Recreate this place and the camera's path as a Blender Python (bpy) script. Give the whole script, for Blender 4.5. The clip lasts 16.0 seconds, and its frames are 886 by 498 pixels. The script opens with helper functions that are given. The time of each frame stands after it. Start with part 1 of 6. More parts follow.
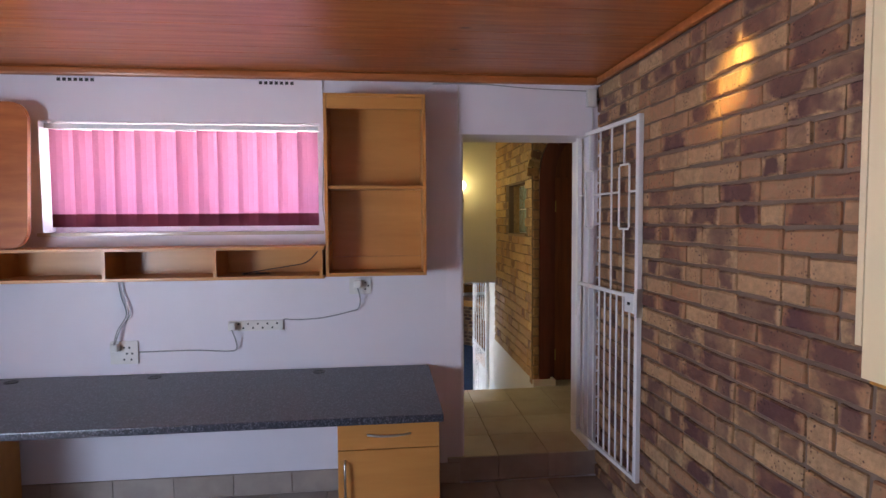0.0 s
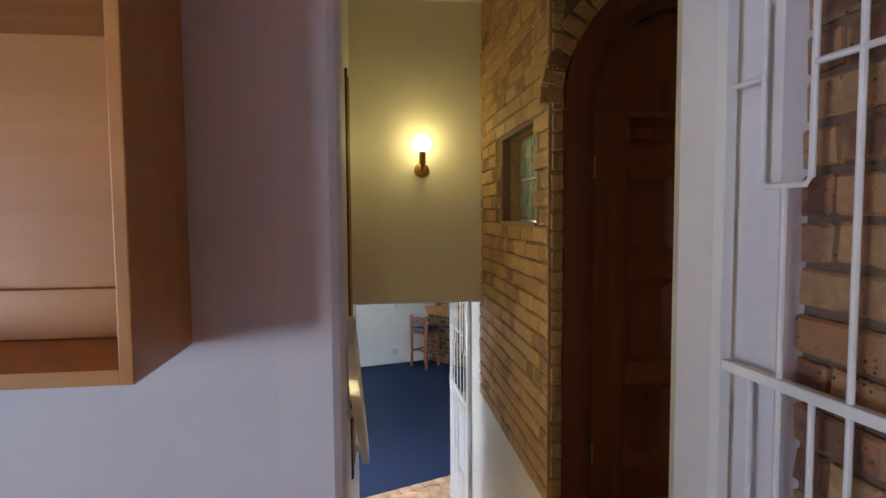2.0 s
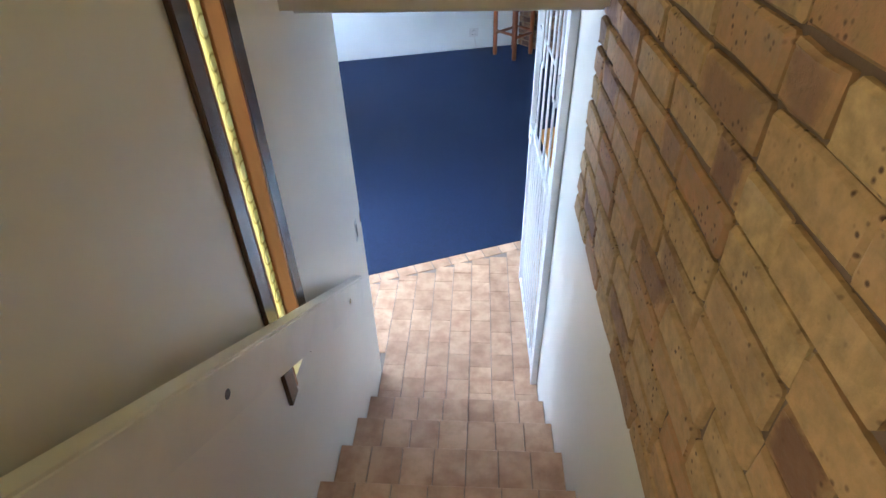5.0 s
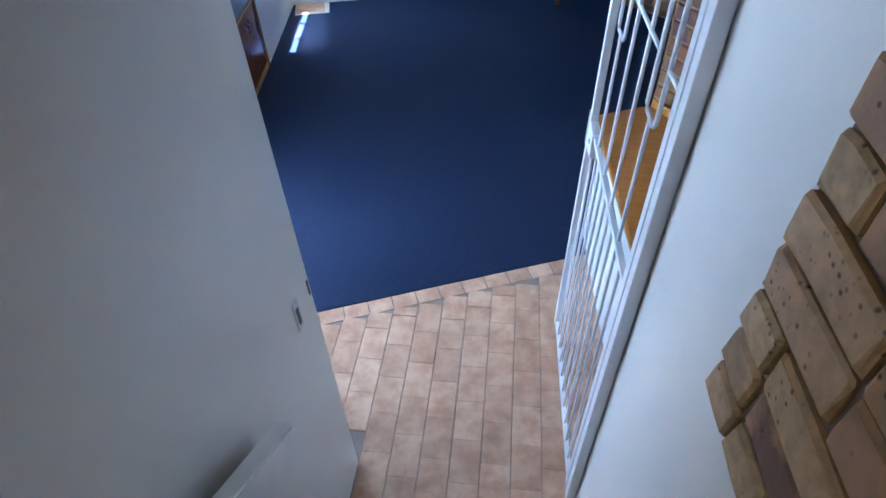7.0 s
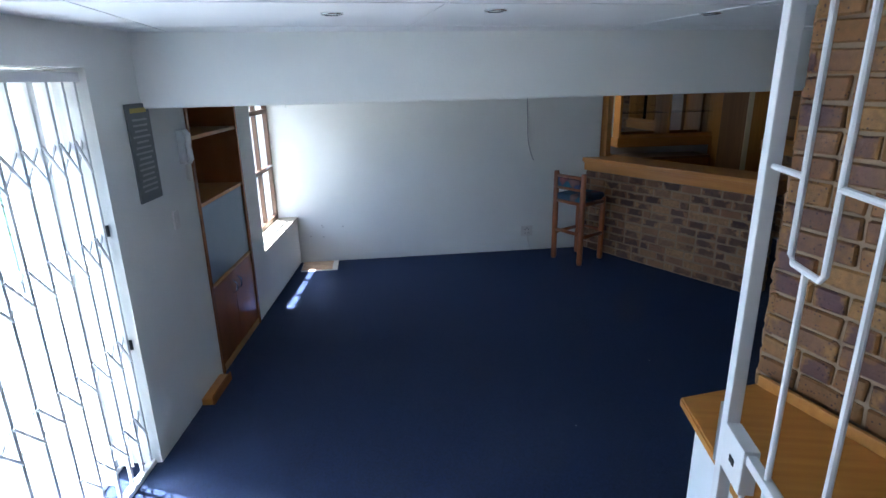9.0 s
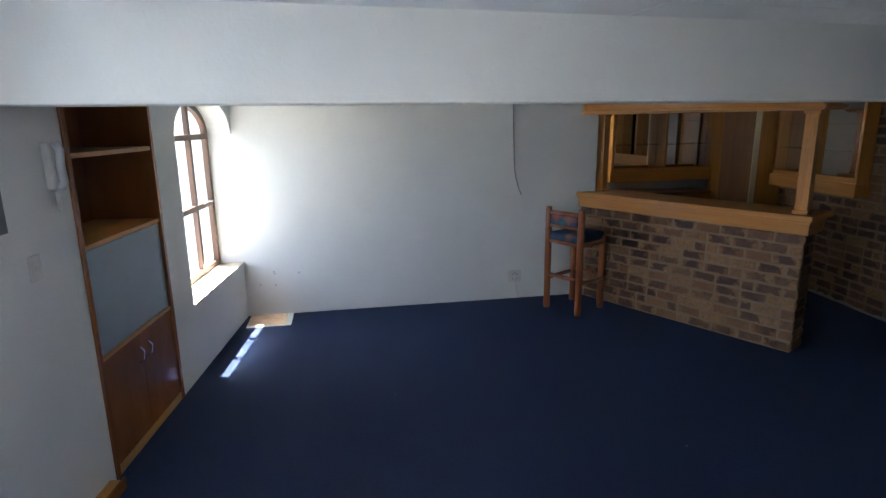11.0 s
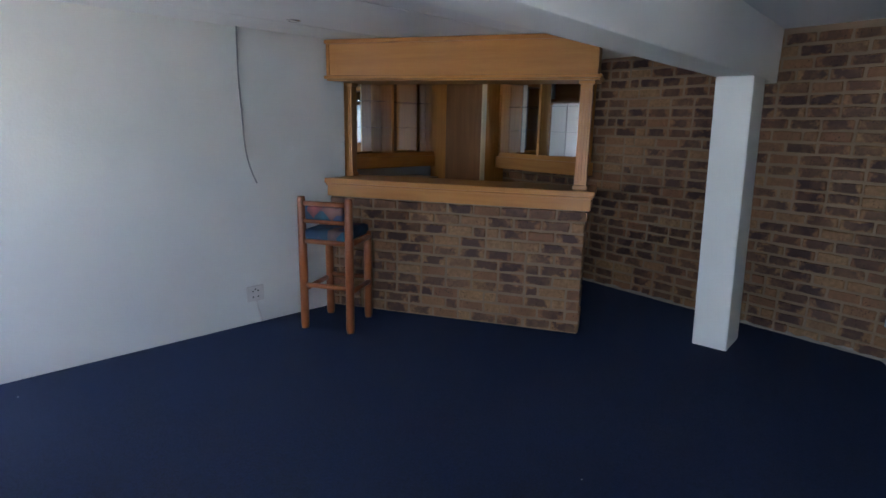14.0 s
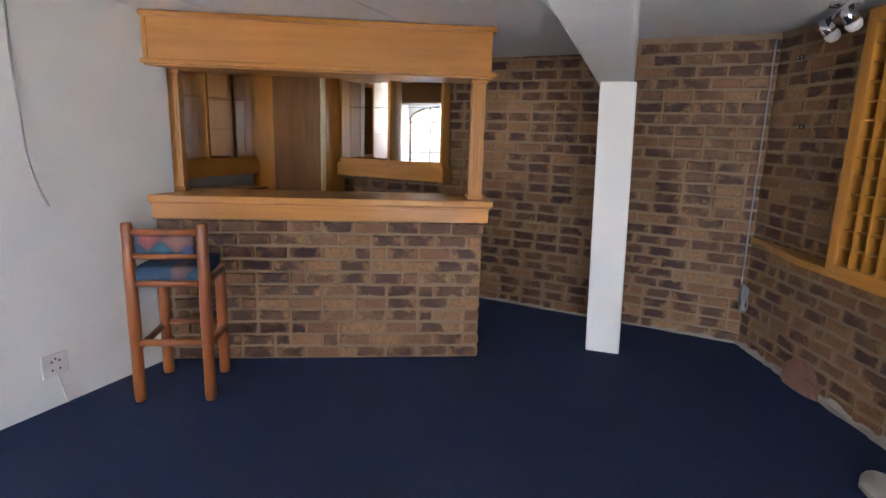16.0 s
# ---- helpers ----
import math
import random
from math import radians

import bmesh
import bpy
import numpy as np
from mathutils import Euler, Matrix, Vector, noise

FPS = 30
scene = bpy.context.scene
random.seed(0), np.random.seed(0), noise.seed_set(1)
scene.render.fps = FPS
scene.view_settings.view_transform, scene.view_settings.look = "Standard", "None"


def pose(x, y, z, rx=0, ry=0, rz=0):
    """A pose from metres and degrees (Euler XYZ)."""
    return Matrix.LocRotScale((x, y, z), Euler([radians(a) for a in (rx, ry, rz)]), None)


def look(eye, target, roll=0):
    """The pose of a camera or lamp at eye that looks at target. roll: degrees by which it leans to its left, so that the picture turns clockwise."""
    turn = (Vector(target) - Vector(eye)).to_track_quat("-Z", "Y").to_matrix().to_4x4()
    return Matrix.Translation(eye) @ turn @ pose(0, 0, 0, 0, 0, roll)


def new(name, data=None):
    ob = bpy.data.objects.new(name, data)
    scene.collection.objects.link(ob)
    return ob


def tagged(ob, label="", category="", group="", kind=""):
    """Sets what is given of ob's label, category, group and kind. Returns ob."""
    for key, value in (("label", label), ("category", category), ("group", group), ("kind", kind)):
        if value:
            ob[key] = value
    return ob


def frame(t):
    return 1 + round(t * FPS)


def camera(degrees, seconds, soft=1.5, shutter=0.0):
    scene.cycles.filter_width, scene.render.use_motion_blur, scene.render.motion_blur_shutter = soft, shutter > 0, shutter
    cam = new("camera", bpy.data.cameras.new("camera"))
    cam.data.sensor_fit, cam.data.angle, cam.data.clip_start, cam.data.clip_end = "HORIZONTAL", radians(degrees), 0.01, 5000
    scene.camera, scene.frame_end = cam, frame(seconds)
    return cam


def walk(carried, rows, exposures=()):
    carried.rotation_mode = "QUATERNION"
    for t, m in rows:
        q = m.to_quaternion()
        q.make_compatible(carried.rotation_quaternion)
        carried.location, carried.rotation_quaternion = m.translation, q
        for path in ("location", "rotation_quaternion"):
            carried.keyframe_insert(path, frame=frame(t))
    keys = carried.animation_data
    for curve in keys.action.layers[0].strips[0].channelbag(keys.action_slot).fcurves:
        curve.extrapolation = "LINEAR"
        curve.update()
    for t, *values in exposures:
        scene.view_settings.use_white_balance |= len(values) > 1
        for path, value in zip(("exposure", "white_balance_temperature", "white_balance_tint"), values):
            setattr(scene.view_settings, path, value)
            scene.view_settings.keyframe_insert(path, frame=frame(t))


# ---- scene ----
cam = camera(77.1, 16.0)
METRES, EYE, TILT, LEAN, TURN = 10.4, 1.664, 0.0, 0.0, -6.0
ROWS = [
    (0.0, 0.0, 0.0, 0.0, -0.02, -3.1, 0.38),
    (0.5, 0.0054, 0.0526, -0.0018, -0.03, -3.22, 0.41),
    (1.0, 0.0102, 0.1132, -0.0036, -0.1, -3.29, 0.45),
    (1.5, 0.0177, 0.1772, -0.0055, -0.3, -3.49, 0.34),
    (2.0, 0.0277, 0.2388, -0.0105, -0.8, -3.56, 0.39),
    (2.5, 0.0349, 0.2928, -0.0173, -0.26, -3.72, 0.55),
    (3.0, 0.0398, 0.3316, -0.0232, 0.97, -6.08, 0.69),
    (3.5, 0.0426, 0.3631, -0.0271, 3.66, -13.04, 1.06),
    (6.0, 0.0378, 0.5279, -0.0339, 11.17, -45.01, 1.47),
    (6.5, 0.0354, 0.5527, -0.047, 11.97, -45.05, 1.55),
    (7.0, 0.0298, 0.5752, -0.0589, 12.53, -43.38, 1.4),
    (7.5, 0.028, 0.5969, -0.0706, 13.2, -36.56, 1.39),
    (8.0, 0.021, 0.6151, -0.0766, 13.38, -30.06, 1.21),
    (8.5, 0.0165, 0.6343, -0.0857, 13.64, -23.81, 1.09),
    (9.0, 0.0095, 0.6536, -0.0975, 14.05, -17.19, 1.08),
    (11.5, -0.02, 0.7528, -0.1222, 8.86, -12.82, 0.78),
    (12.0, -0.0314, 0.7675, -0.13, 2.63, -12.87, 0.38),
    (12.5, -0.043, 0.7889, -0.1407, -3.84, -12.72, -0.13),
    (13.0, -0.0497, 0.811, -0.1431, -9.88, -12.67, -0.46),
    (13.5, -0.0662, 0.8324, -0.143, -17.07, -12.61, -0.87),
    (14.0, -0.0764, 0.8553, -0.1433, -22.92, -12.57, -1.12),
    (14.5, -0.0855, 0.8784, -0.142, -29.92, -12.45, -1.44),
    (15.0, -0.0963, 0.9008, -0.1419, -35.43, -12.28, -1.6),
    (15.5, -0.1025, 0.9225, -0.1443, -40.39, -12.02, -1.73),
    (16.0, -0.1033, 0.9427, -0.1445, -45.76, -11.82, -1.77),
]
EXPOSURES = [
    (0.0, 4.80, 6100, 14), (1.5, 4.60, 6000, 11), (2.5, 5.10, 6000, 7), (3.0, 5.30, 5800, 6), (3.5, 5.55, 5700, 5), (6.0, 5.00, 4650, 8), (7.0, 4.45, 4600, 9),
    (9.0, 3.85, 5200, 8), (11.5, 4.10, 5800, 10), (12.5, 4.10, 5550, 11), (14.5, 4.65, 5600, 13), (16.0, 5.32, 6450, 20),
]
walk(cam, [(t, pose(0, 0, EYE, TILT, LEAN, TURN) @ pose(METRES * x, METRES * y, METRES * z, 90 + pitch, roll, yaw)) for t, x, y, z, yaw, pitch, roll in ROWS], EXPOSURES)

# ---- world and lights ----
SUN_WAY = Vector((0.2826, -0.055, -1.0)).normalized()
world = bpy.data.worlds.new("world")
scene.world = world
world.use_nodes = True
wn = world.node_tree
sky = wn.nodes.new("ShaderNodeTexSky")
sky.sky_type = "NISHITA"
sky.sun_disc = False
sky.sun_elevation = math.asin(-SUN_WAY.z)
sky.sun_rotation = math.atan2(-SUN_WAY.x, -SUN_WAY.y)
wn.links.new(sky.outputs[0], wn.nodes["Background"].inputs[0])
wn.nodes["Background"].inputs[1].default_value = 0.05
sun = new("sun", bpy.data.lights.new("sun", "SUN"))
sun.data.energy, sun.data.angle, sun.data.color = 5.0, radians(0.5), (1.0, 0.95, 0.88)
sun.matrix_world = look((0, 0, 30), Vector((0, 0, 30)) + SUN_WAY)


def area(name, eye, target, w, h, power, color=(1, 1, 1)):
    ob = new(name, bpy.data.lights.new(name, "AREA"))
    ob.data.shape, ob.data.size, ob.data.size_y = "RECTANGLE", w, h
    ob.data.energy, ob.data.color = power, color
    ob.matrix_world = look(eye, target)
    return ob


def bulb(name, eye, power, color, radius=0.04):
    ob = new(name, bpy.data.lights.new(name, "POINT"))
    ob.data.energy, ob.data.color, ob.data.shadow_soft_size = power, color, radius
    ob.location = eye
    return ob


# daylight standing in the openings
area("sky_slider", (-1.12, 8.2, -0.3), (2.0, 8.7, -0.9), 1.5, 1.9, 1.5, (0.62, 0.82, 1.0))
area("sky_arch_window", (-1.715, 11.80, -0.15), (2.0, 12.3, -0.5), 1.1, 1.15, 0.03, (0.80, 0.90, 1.0))
area("sky_kitchen_window", (-1.16, 3.33, 1.92), (-1.16, 0, 1.4), 1.45, 0.55, 0.05, (1.0, 0.72, 0.82))
area("sky_kitchen_side_window", (-2.86, 0.35, 1.2), (1.3, 2.6, 1.2), 1.1, 1.0, 2.5, (0.68, 0.82, 1.0))
for y0, y1, z0, z1, watts in ((4.716, 4.819, 0.2, 2.35, 0.24), (5.886, 6.014, 0.0, 2.35, 0.02)):
    area("sky_slot", (0.344, (y0 + y1) / 2, (z0 + z1) / 2), (2.0, (y0 + y1) / 2, (z0 + z1) / 2), y1 - y0, z1 - z0, watts, (1.0, 0.82, 0.44))
bulb("sconce_light", (0.867, 6.28, 2.07), 0.055, (1.0, 0.82, 0.16), 0.05)
spot = new("kitchen_downlight_beam", bpy.data.lights.new("kitchen_downlight_beam", "SPOT"))
spot.data.energy, spot.data.color, spot.data.spot_size, spot.data.spot_blend = 1.5, (1.0, 0.72, 0.16), radians(36), 0.7
spot.data.shadow_soft_size = 0.03
spot.matrix_world = look((1.05, 1.85, 2.46), (1.36, 2.05, 2.2))

# ---- materials ----


def material(name, build):
    m = bpy.data.materials.new(name)
    m.use_nodes = True
    nt = m.node_tree
    build(nt, nt.nodes["Principled BSDF"])
    return m


def node(nt, kind, **values):
    n = nt.nodes.new(kind)
    for key, value in values.items():
        n.inputs[key.replace("_", " ")].default_value = value
    return n


def ramp(nt, fac, stops):
    r = nt.nodes.new("ShaderNodeValToRGB")
    els = r.color_ramp.elements
    els[0].position, els[0].color = stops[0][0], (*stops[0][1], 1)
    els[1].position, els[1].color = stops[-1][0], (*stops[-1][1], 1)
    for p, c in stops[1:-1]:
        e = els.new(p)
        e.color = (*c, 1)
    nt.links.new(fac, r.inputs[0])
    return r.outputs[0]


def mixed(nt, fac, a, b, mode="MIX"):
    m = nt.nodes.new("ShaderNodeMix")
    m.data_type, m.blend_type = "RGBA", mode
    for slot, v in ((0, fac), (6, a), (7, b)):
        if isinstance(v, (int, float)):
            m.inputs[slot].default_value = v
        elif isinstance(v, tuple):
            m.inputs[slot].default_value = (*v, 1)
        else:
            nt.links.new(v, m.inputs[slot])
    return m.outputs[2]


def bumped(nt, bsdf, height, strength=0.2, distance=0.01):
    b = nt.nodes.new("ShaderNodeBump")
    b.inputs["Strength"].default_value, b.inputs["Distance"].default_value = strength, distance
    nt.links.new(height, b.inputs["Height"])
    nt.links.new(b.outputs[0], bsdf.inputs["Normal"])


def coords(nt, kind="Object", scale=(1, 1, 1), shift=None):
    tc = nt.nodes.new("ShaderNodeTexCoord")
    mp = nt.nodes.new("ShaderNodeMapping")
    mp.inputs["Scale"].default_value = scale
    nt.links.new(tc.outputs[kind], mp.inputs[0])
    if shift:
        oi = nt.nodes.new("ShaderNodeObjectInfo")
        mul = nt.nodes.new("ShaderNodeMath")
        mul.operation = "MULTIPLY"
        mul.inputs[1].default_value = shift
        nt.links.new(oi.outputs["Random"], mul.inputs[0])
        nt.links.new(mul.outputs[0], mp.inputs["Location"])
    return mp.outputs[0]


def noise_of(nt, vec, scale, detail=4, rough=0.55, out="Fac"):
    n = node(nt, "ShaderNodeTexNoise", Scale=scale, Detail=detail, Roughness=rough)
    nt.links.new(vec, n.inputs["Vector"])
    return n.outputs[out]


def plaster(name, base, stain=0.06, rough=0.75, bump=0.25):
    def build(nt, p):
        v = coords(nt)
        big = noise_of(nt, v, 1.3, 5)
        fine = noise_of(nt, v, 60, 3)
        dark = tuple(c * (1 - stain * 2.2) for c in base)
        nt.links.new(ramp(nt, big, [(0.3, dark), (0.65, base)]), p.inputs["Base Color"])
        p.inputs["Roughness"].default_value = rough
        mid = noise_of(nt, v, 9, 4)
        both = nt.nodes.new("ShaderNodeMath")
        both.operation = "ADD"
        nt.links.new(mid, both.inputs[0]), nt.links.new(fine, both.inputs[1])
        bumped(nt, p, both.outputs[0], bump, 0.004)
    return material(name, build)


def wood(name, light, dark, scale=(1.2, 9, 9), rough=0.35, coat=0.2, knots=False):
    def build(nt, p):
        v = coords(nt, "Object", scale, 13.0)
        grain = noise_of(nt, v, 2.6, 8, 0.62)
        wave = node(nt, "ShaderNodeTexWave", Scale=0.7, Distortion=7.0, Detail=3.0)
        wave.bands_direction = "Y"
        nt.links.new(v, wave.inputs["Vector"])
        col = ramp(nt, grain, [(0.3, dark), (0.52, tuple((a + b) / 2 for a, b in zip(light, dark))), (0.72, light)])
        col = mixed(nt, 0.22, col, mixed(nt, wave.outputs["Fac"], dark, light))
        if knots:
            kv = coords(nt, "Object", (2.1, 4.2, 4.2))
            vor = node(nt, "ShaderNodeTexVoronoi", Scale=1.0)
            nt.links.new(kv, vor.inputs["Vector"])
            k = ramp(nt, vor.outputs["Distance"], [(0.02, (1, 1, 1)), (0.09, (0, 0, 0))])
            col = mixed(nt, k, col, tuple(c * 0.25 for c in dark))
        nt.links.new(col, p.inputs["Base Color"])
        p.inputs["Roughness"].default_value = rough
        p.inputs["Coat Weight"].default_value = coat
        p.inputs["Coat Roughness"].default_value = 0.15
        bumped(nt, p, grain, 0.12, 0.003)
    return material(name, build)


def brick_face(name, tan, dark, warm, soot=0.5, rag=1.1, pitted=0.55):
    """Flashed face brick: tan rims, dark burnt hearts, pits."""
    def build(nt, p):
        oi = nt.nodes.new("ShaderNodeObjectInfo")
        geo = nt.nodes.new("ShaderNodeNewGeometry")
        rnd = nt.nodes.new("ShaderNodeMath")
        rnd.operation = "ADD"
        nt.links.new(oi.outputs["Random"], rnd.inputs[0])
        nt.links.new(geo.outputs["Random Per Island"], rnd.inputs[1])
        fr = nt.nodes.new("ShaderNodeMath")
        fr.operation = "FRACT"
        nt.links.new(rnd.outputs[0], fr.inputs[0])
        wn_ = nt.nodes.new("ShaderNodeTexWhiteNoise")
        wn_.noise_dimensions = "1D"
        nt.links.new(fr.outputs[0], wn_.inputs["W"])
        uv = nt.nodes.new("ShaderNodeTexCoord")
        # distance from the brick's heart
        sub = nt.nodes.new("ShaderNodeVectorMath")
        sub.operation = "SUBTRACT"
        sub.inputs[1].default_value = (0.5, 0.5, 0)
        nt.links.new(uv.outputs["UV"], sub.inputs[0])
        ab = nt.nodes.new("ShaderNodeVectorMath")
        ab.operation = "ABSOLUTE"
        nt.links.new(sub.outputs[0], ab.inputs[0])
        xyz = nt.nodes.new("ShaderNodeSeparateXYZ")
        nt.links.new(ab.outputs[0], xyz.inputs[0])
        squat = nt.nodes.new("ShaderNodeMath")
        squat.operation = "MULTIPLY"
        squat.inputs[1].default_value = 0.82
        nt.links.new(xyz.outputs[1], squat.inputs[0])
        far = nt.nodes.new("ShaderNodeMath")
        far.operation = "MAXIMUM"
        nt.links.new(xyz.outputs[0], far.inputs[0]), nt.links.new(squat.outputs[0], far.inputs[1])
        ln = nt.nodes.new("ShaderNodeMath")
        ln.operation = "MULTIPLY"
        ln.inputs[1].default_value = 2.0
        nt.links.new(far.outputs[0], ln.inputs[0])
        wpos = geo.outputs["Position"]
        n1 = noise_of(nt, wpos, 14, 5, 0.6)
        heart = nt.nodes.new("ShaderNodeMath")
        heart.operation = "ADD"
        nt.links.new(ln.outputs[0], heart.inputs[0])
        nsc = nt.nodes.new("ShaderNodeMath")
        nsc.operation = "MULTIPLY_ADD"
        nsc.inputs[1].default_value, nsc.inputs[2].default_value = rag, -rag / 2
        nt.links.new(n1, nsc.inputs[0])
        nt.links.new(nsc.outputs[0], heart.inputs[1])
        mask = ramp(nt, heart.outputs[0], [(0.62, (1, 1, 1)), (0.98, (0, 0, 0))])
        keep = ramp(nt, fr.outputs[0], [(0.0, (0, 0, 0)), (soot - 0.12, (0.2, 0.2, 0.2)), (soot + 0.12, (0.78, 0.78, 0.78)), (1.0, (1, 1, 1))])
        both = mixed(nt, 1.0, mask, keep, "MULTIPLY")
        both = mixed(nt, 1.0, both, ramp(nt, noise_of(nt, wpos, 6.5, 3), [(0.34, (0.6, 0.6, 0.6)), (0.55, (1, 1, 1))]), "MULTIPLY")
        base = mixed(nt, wn_.outputs["Value"], tan, warm)
        mott = noise_of(nt, wpos, 38, 4, 0.6)
        base = mixed(nt, ramp(nt, mott, [(0.35, (0.75, 0.75, 0.75)), (0.65, (0, 0, 0))]), base, tuple(c * 0.55 for c in tan))
        col = mixed(nt, both, base, dark)
        pits = node(nt, "ShaderNodeTexVoronoi", Scale=62.0)
        nt.links.new(wpos, pits.inputs["Vector"])
        pn = noise_of(nt, wpos, 9, 2)
        pit = mixed(nt, 1.0, ramp(nt, pits.outputs["Distance"], [(0.12, (1, 1, 1)), (0.3, (0, 0, 0))]), ramp(nt, pn, [(pitted, (0, 0, 0)), (pitted + 0.1, (1, 1, 1))]), "MULTIPLY")
        col = mixed(nt, pit, col, tuple(c * 0.5 for c in dark))
        nt.links.new(col, p.inputs["Base Color"])
        p.inputs["Roughness"].default_value = 0.6
        p.inputs["Specular IOR Level"].default_value = 0.3
        bumped(nt, p, mixed(nt, 0.5, mott, n1), 0.8, 0.008)
    return material(name, build)


def glossy_paint(name, base, rough=0.35, wear=0.1):
    def build(nt, p):
        v = coords(nt)
        n = noise_of(nt, v, 7, 5)
        nt.links.new(ramp(nt, n, [(0.35, tuple(c * (1 - wear) for c in base)), (0.6, base)]), p.inputs["Base Color"])
        p.inputs["Roughness"].default_value = rough
        bumped(nt, p, noise_of(nt, v, 45, 2), 0.12, 0.002)
    return material(name, build)


def tile_mat(name, a, b, rough=0.3, scale=9, bump=0.1):
    def build(nt, p):
        oi = nt.nodes.new("ShaderNodeObjectInfo")
        geo = nt.nodes.new("ShaderNodeNewGeometry")
        n = noise_of(nt, geo.outputs["Position"], scale, 5, 0.6)
        col = ramp(nt, n, [(0.32, b), (0.62, a)])
        tone = ramp(nt, oi.outputs["Random"], [(0, (0.78, 0.75, 0.72)), (1, (1, 1, 1))])
        nt.links.new(mixed(nt, 1.0, col, tone, "MULTIPLY"), p.inputs["Base Color"])
        p.inputs["Roughness"].default_value = rough
        bumped(nt, p, noise_of(nt, geo.outputs["Position"], 40, 3), bump, 0.003)
    return material(name, build)


def carpet_build(nt, p):
    v = coords(nt)
    fine = noise_of(nt, v, 420, 2, 0.7)
    tuft = noise_of(nt, v, 90, 3, 0.7)
    big = noise_of(nt, v, 1.1, 4)
    col = ramp(nt, tuft, [(0.3, (0.0056, 0.0072, 0.0175)), (0.7, (0.0105, 0.0205, 0.0640))])
    col = mixed(nt, ramp(nt, big, [(0.4, (0, 0, 0)), (0.75, (0.35, 0.35, 0.35))]), col, (0.014, 0.023, 0.056))
    vor = node(nt, "ShaderNodeTexVoronoi", Scale=3.2)
    nt.links.new(v, vor.inputs["Vector"])
    lint = ramp(nt, vor.outputs["Distance"], [(0.012, (1, 1, 1)), (0.02, (0, 0, 0))])
    nt.links.new(mixed(nt, lint, col, (0.30, 0.30, 0.32)), p.inputs["Base Color"])
    p.inputs["Roughness"].default_value = 0.9
    p.inputs["Specular IOR Level"].default_value = 0.3
    p.inputs["Sheen Weight"].default_value = 0.07
    p.inputs["Sheen Tint"].default_value = (0.2, 0.4, 1.0, 1)
    bumped(nt, p, mixed(nt, 0.5, fine, tuft), 0.7, 0.008)


def laminate_build(nt, p):
    v = coords(nt)
    vor = node(nt, "ShaderNodeTexVoronoi", Scale=170.0)
    nt.links.new(v, vor.inputs["Vector"])
    col = ramp(nt, vor.outputs["Color"], [(0.2, (0.012, 0.014, 0.022)), (0.62, (0.035, 0.038, 0.055)), (0.9, (0.13, 0.13, 0.16))])
    nt.links.new(col, p.inputs["Base Color"])
    p.inputs["Roughness"].default_value = 0.32
    bumped(nt, p, noise_of(nt, v, 120, 2), 0.08, 0.002)


def fabric_blind_build(nt, p):
    v = coords(nt)
    weave = noise_of(nt, v, 260, 2)
    nt.links.new(ramp(nt, weave, [(0.3, (0.44, 0.13, 0.22)), (0.7, (0.56, 0.19, 0.29))]), p.inputs["Base Color"])
    p.inputs["Roughness"].default_value = 0.85
    tr = nt.nodes.new("ShaderNodeBsdfTranslucent")
    tr.inputs[0].default_value = (0.52, 0.19, 0.31, 1)
    mix = nt.nodes.new("ShaderNodeMixShader")
    mix.inputs[0].default_value = 0.36
    nt.links.new(p.outputs[0], mix.inputs[1]), nt.links.new(tr.outputs[0], mix.inputs[2])
    nt.links.new(mix.outputs[0], nt.nodes["Material Output"].inputs[0])


def white_blind_build(nt, p):
    p.inputs["Base Color"].default_value = (0.8, 0.8, 0.78, 1)
    p.inputs["Roughness"].default_value = 0.8
    tr = nt.nodes.new("ShaderNodeBsdfTranslucent")
    tr.inputs[0].default_value = (0.9, 0.9, 0.86, 1)
    mix = nt.nodes.new("ShaderNodeMixShader")
    mix.inputs[0].default_value = 0.5
    nt.links.new(p.outputs[0], mix.inputs[1]), nt.links.new(tr.outputs[0], mix.inputs[2])
    nt.links.new(mix.outputs[0], nt.nodes["Material Output"].inputs[0])


def glass_build(nt, p):
    p.inputs["Base Color"].default_value = (0.95, 0.97, 0.97, 1)
    p.inputs["Roughness"].default_value = 0.0
    p.inputs["Transmission Weight"].default_value = 1.0
    p.inputs["IOR"].default_value = 1.1


def amber_glass_build(nt, p):
    v = coords(nt)
    vor = node(nt, "ShaderNodeTexVoronoi", Scale=14.0, Randomness=0.15)
    nt.links.new(v, vor.inputs["Vector"])
    ring = ramp(nt, vor.outputs["Distance"], [(0.0, (0.95, 0.90, 0.58)), (0.42, (0.93, 0.87, 0.52)), (0.47, (0.36, 0.30, 0.11)), (0.53, (0.78, 0.70, 0.36))])
    nt.links.new(ring, p.inputs["Base Color"])
    p.inputs["Roughness"].default_value = 0.25
    tr = nt.nodes.new("ShaderNodeBsdfTranslucent")
    nt.links.new(mixed(nt, 1.0, ring, (0.38, 0.38, 0.38), "MULTIPLY"), tr.inputs[0])
    mix = nt.nodes.new("ShaderNodeMixShader")
    mix.inputs[0].default_value = 0.8
    nt.links.new(p.outputs[0], mix.inputs[1]), nt.links.new(tr.outputs[0], mix.inputs[2])
    nt.links.new(mix.outputs[0], nt.nodes["Material Output"].inputs[0])
    bumped(nt, p, vor.outputs["Distance"], 0.6, 0.02)


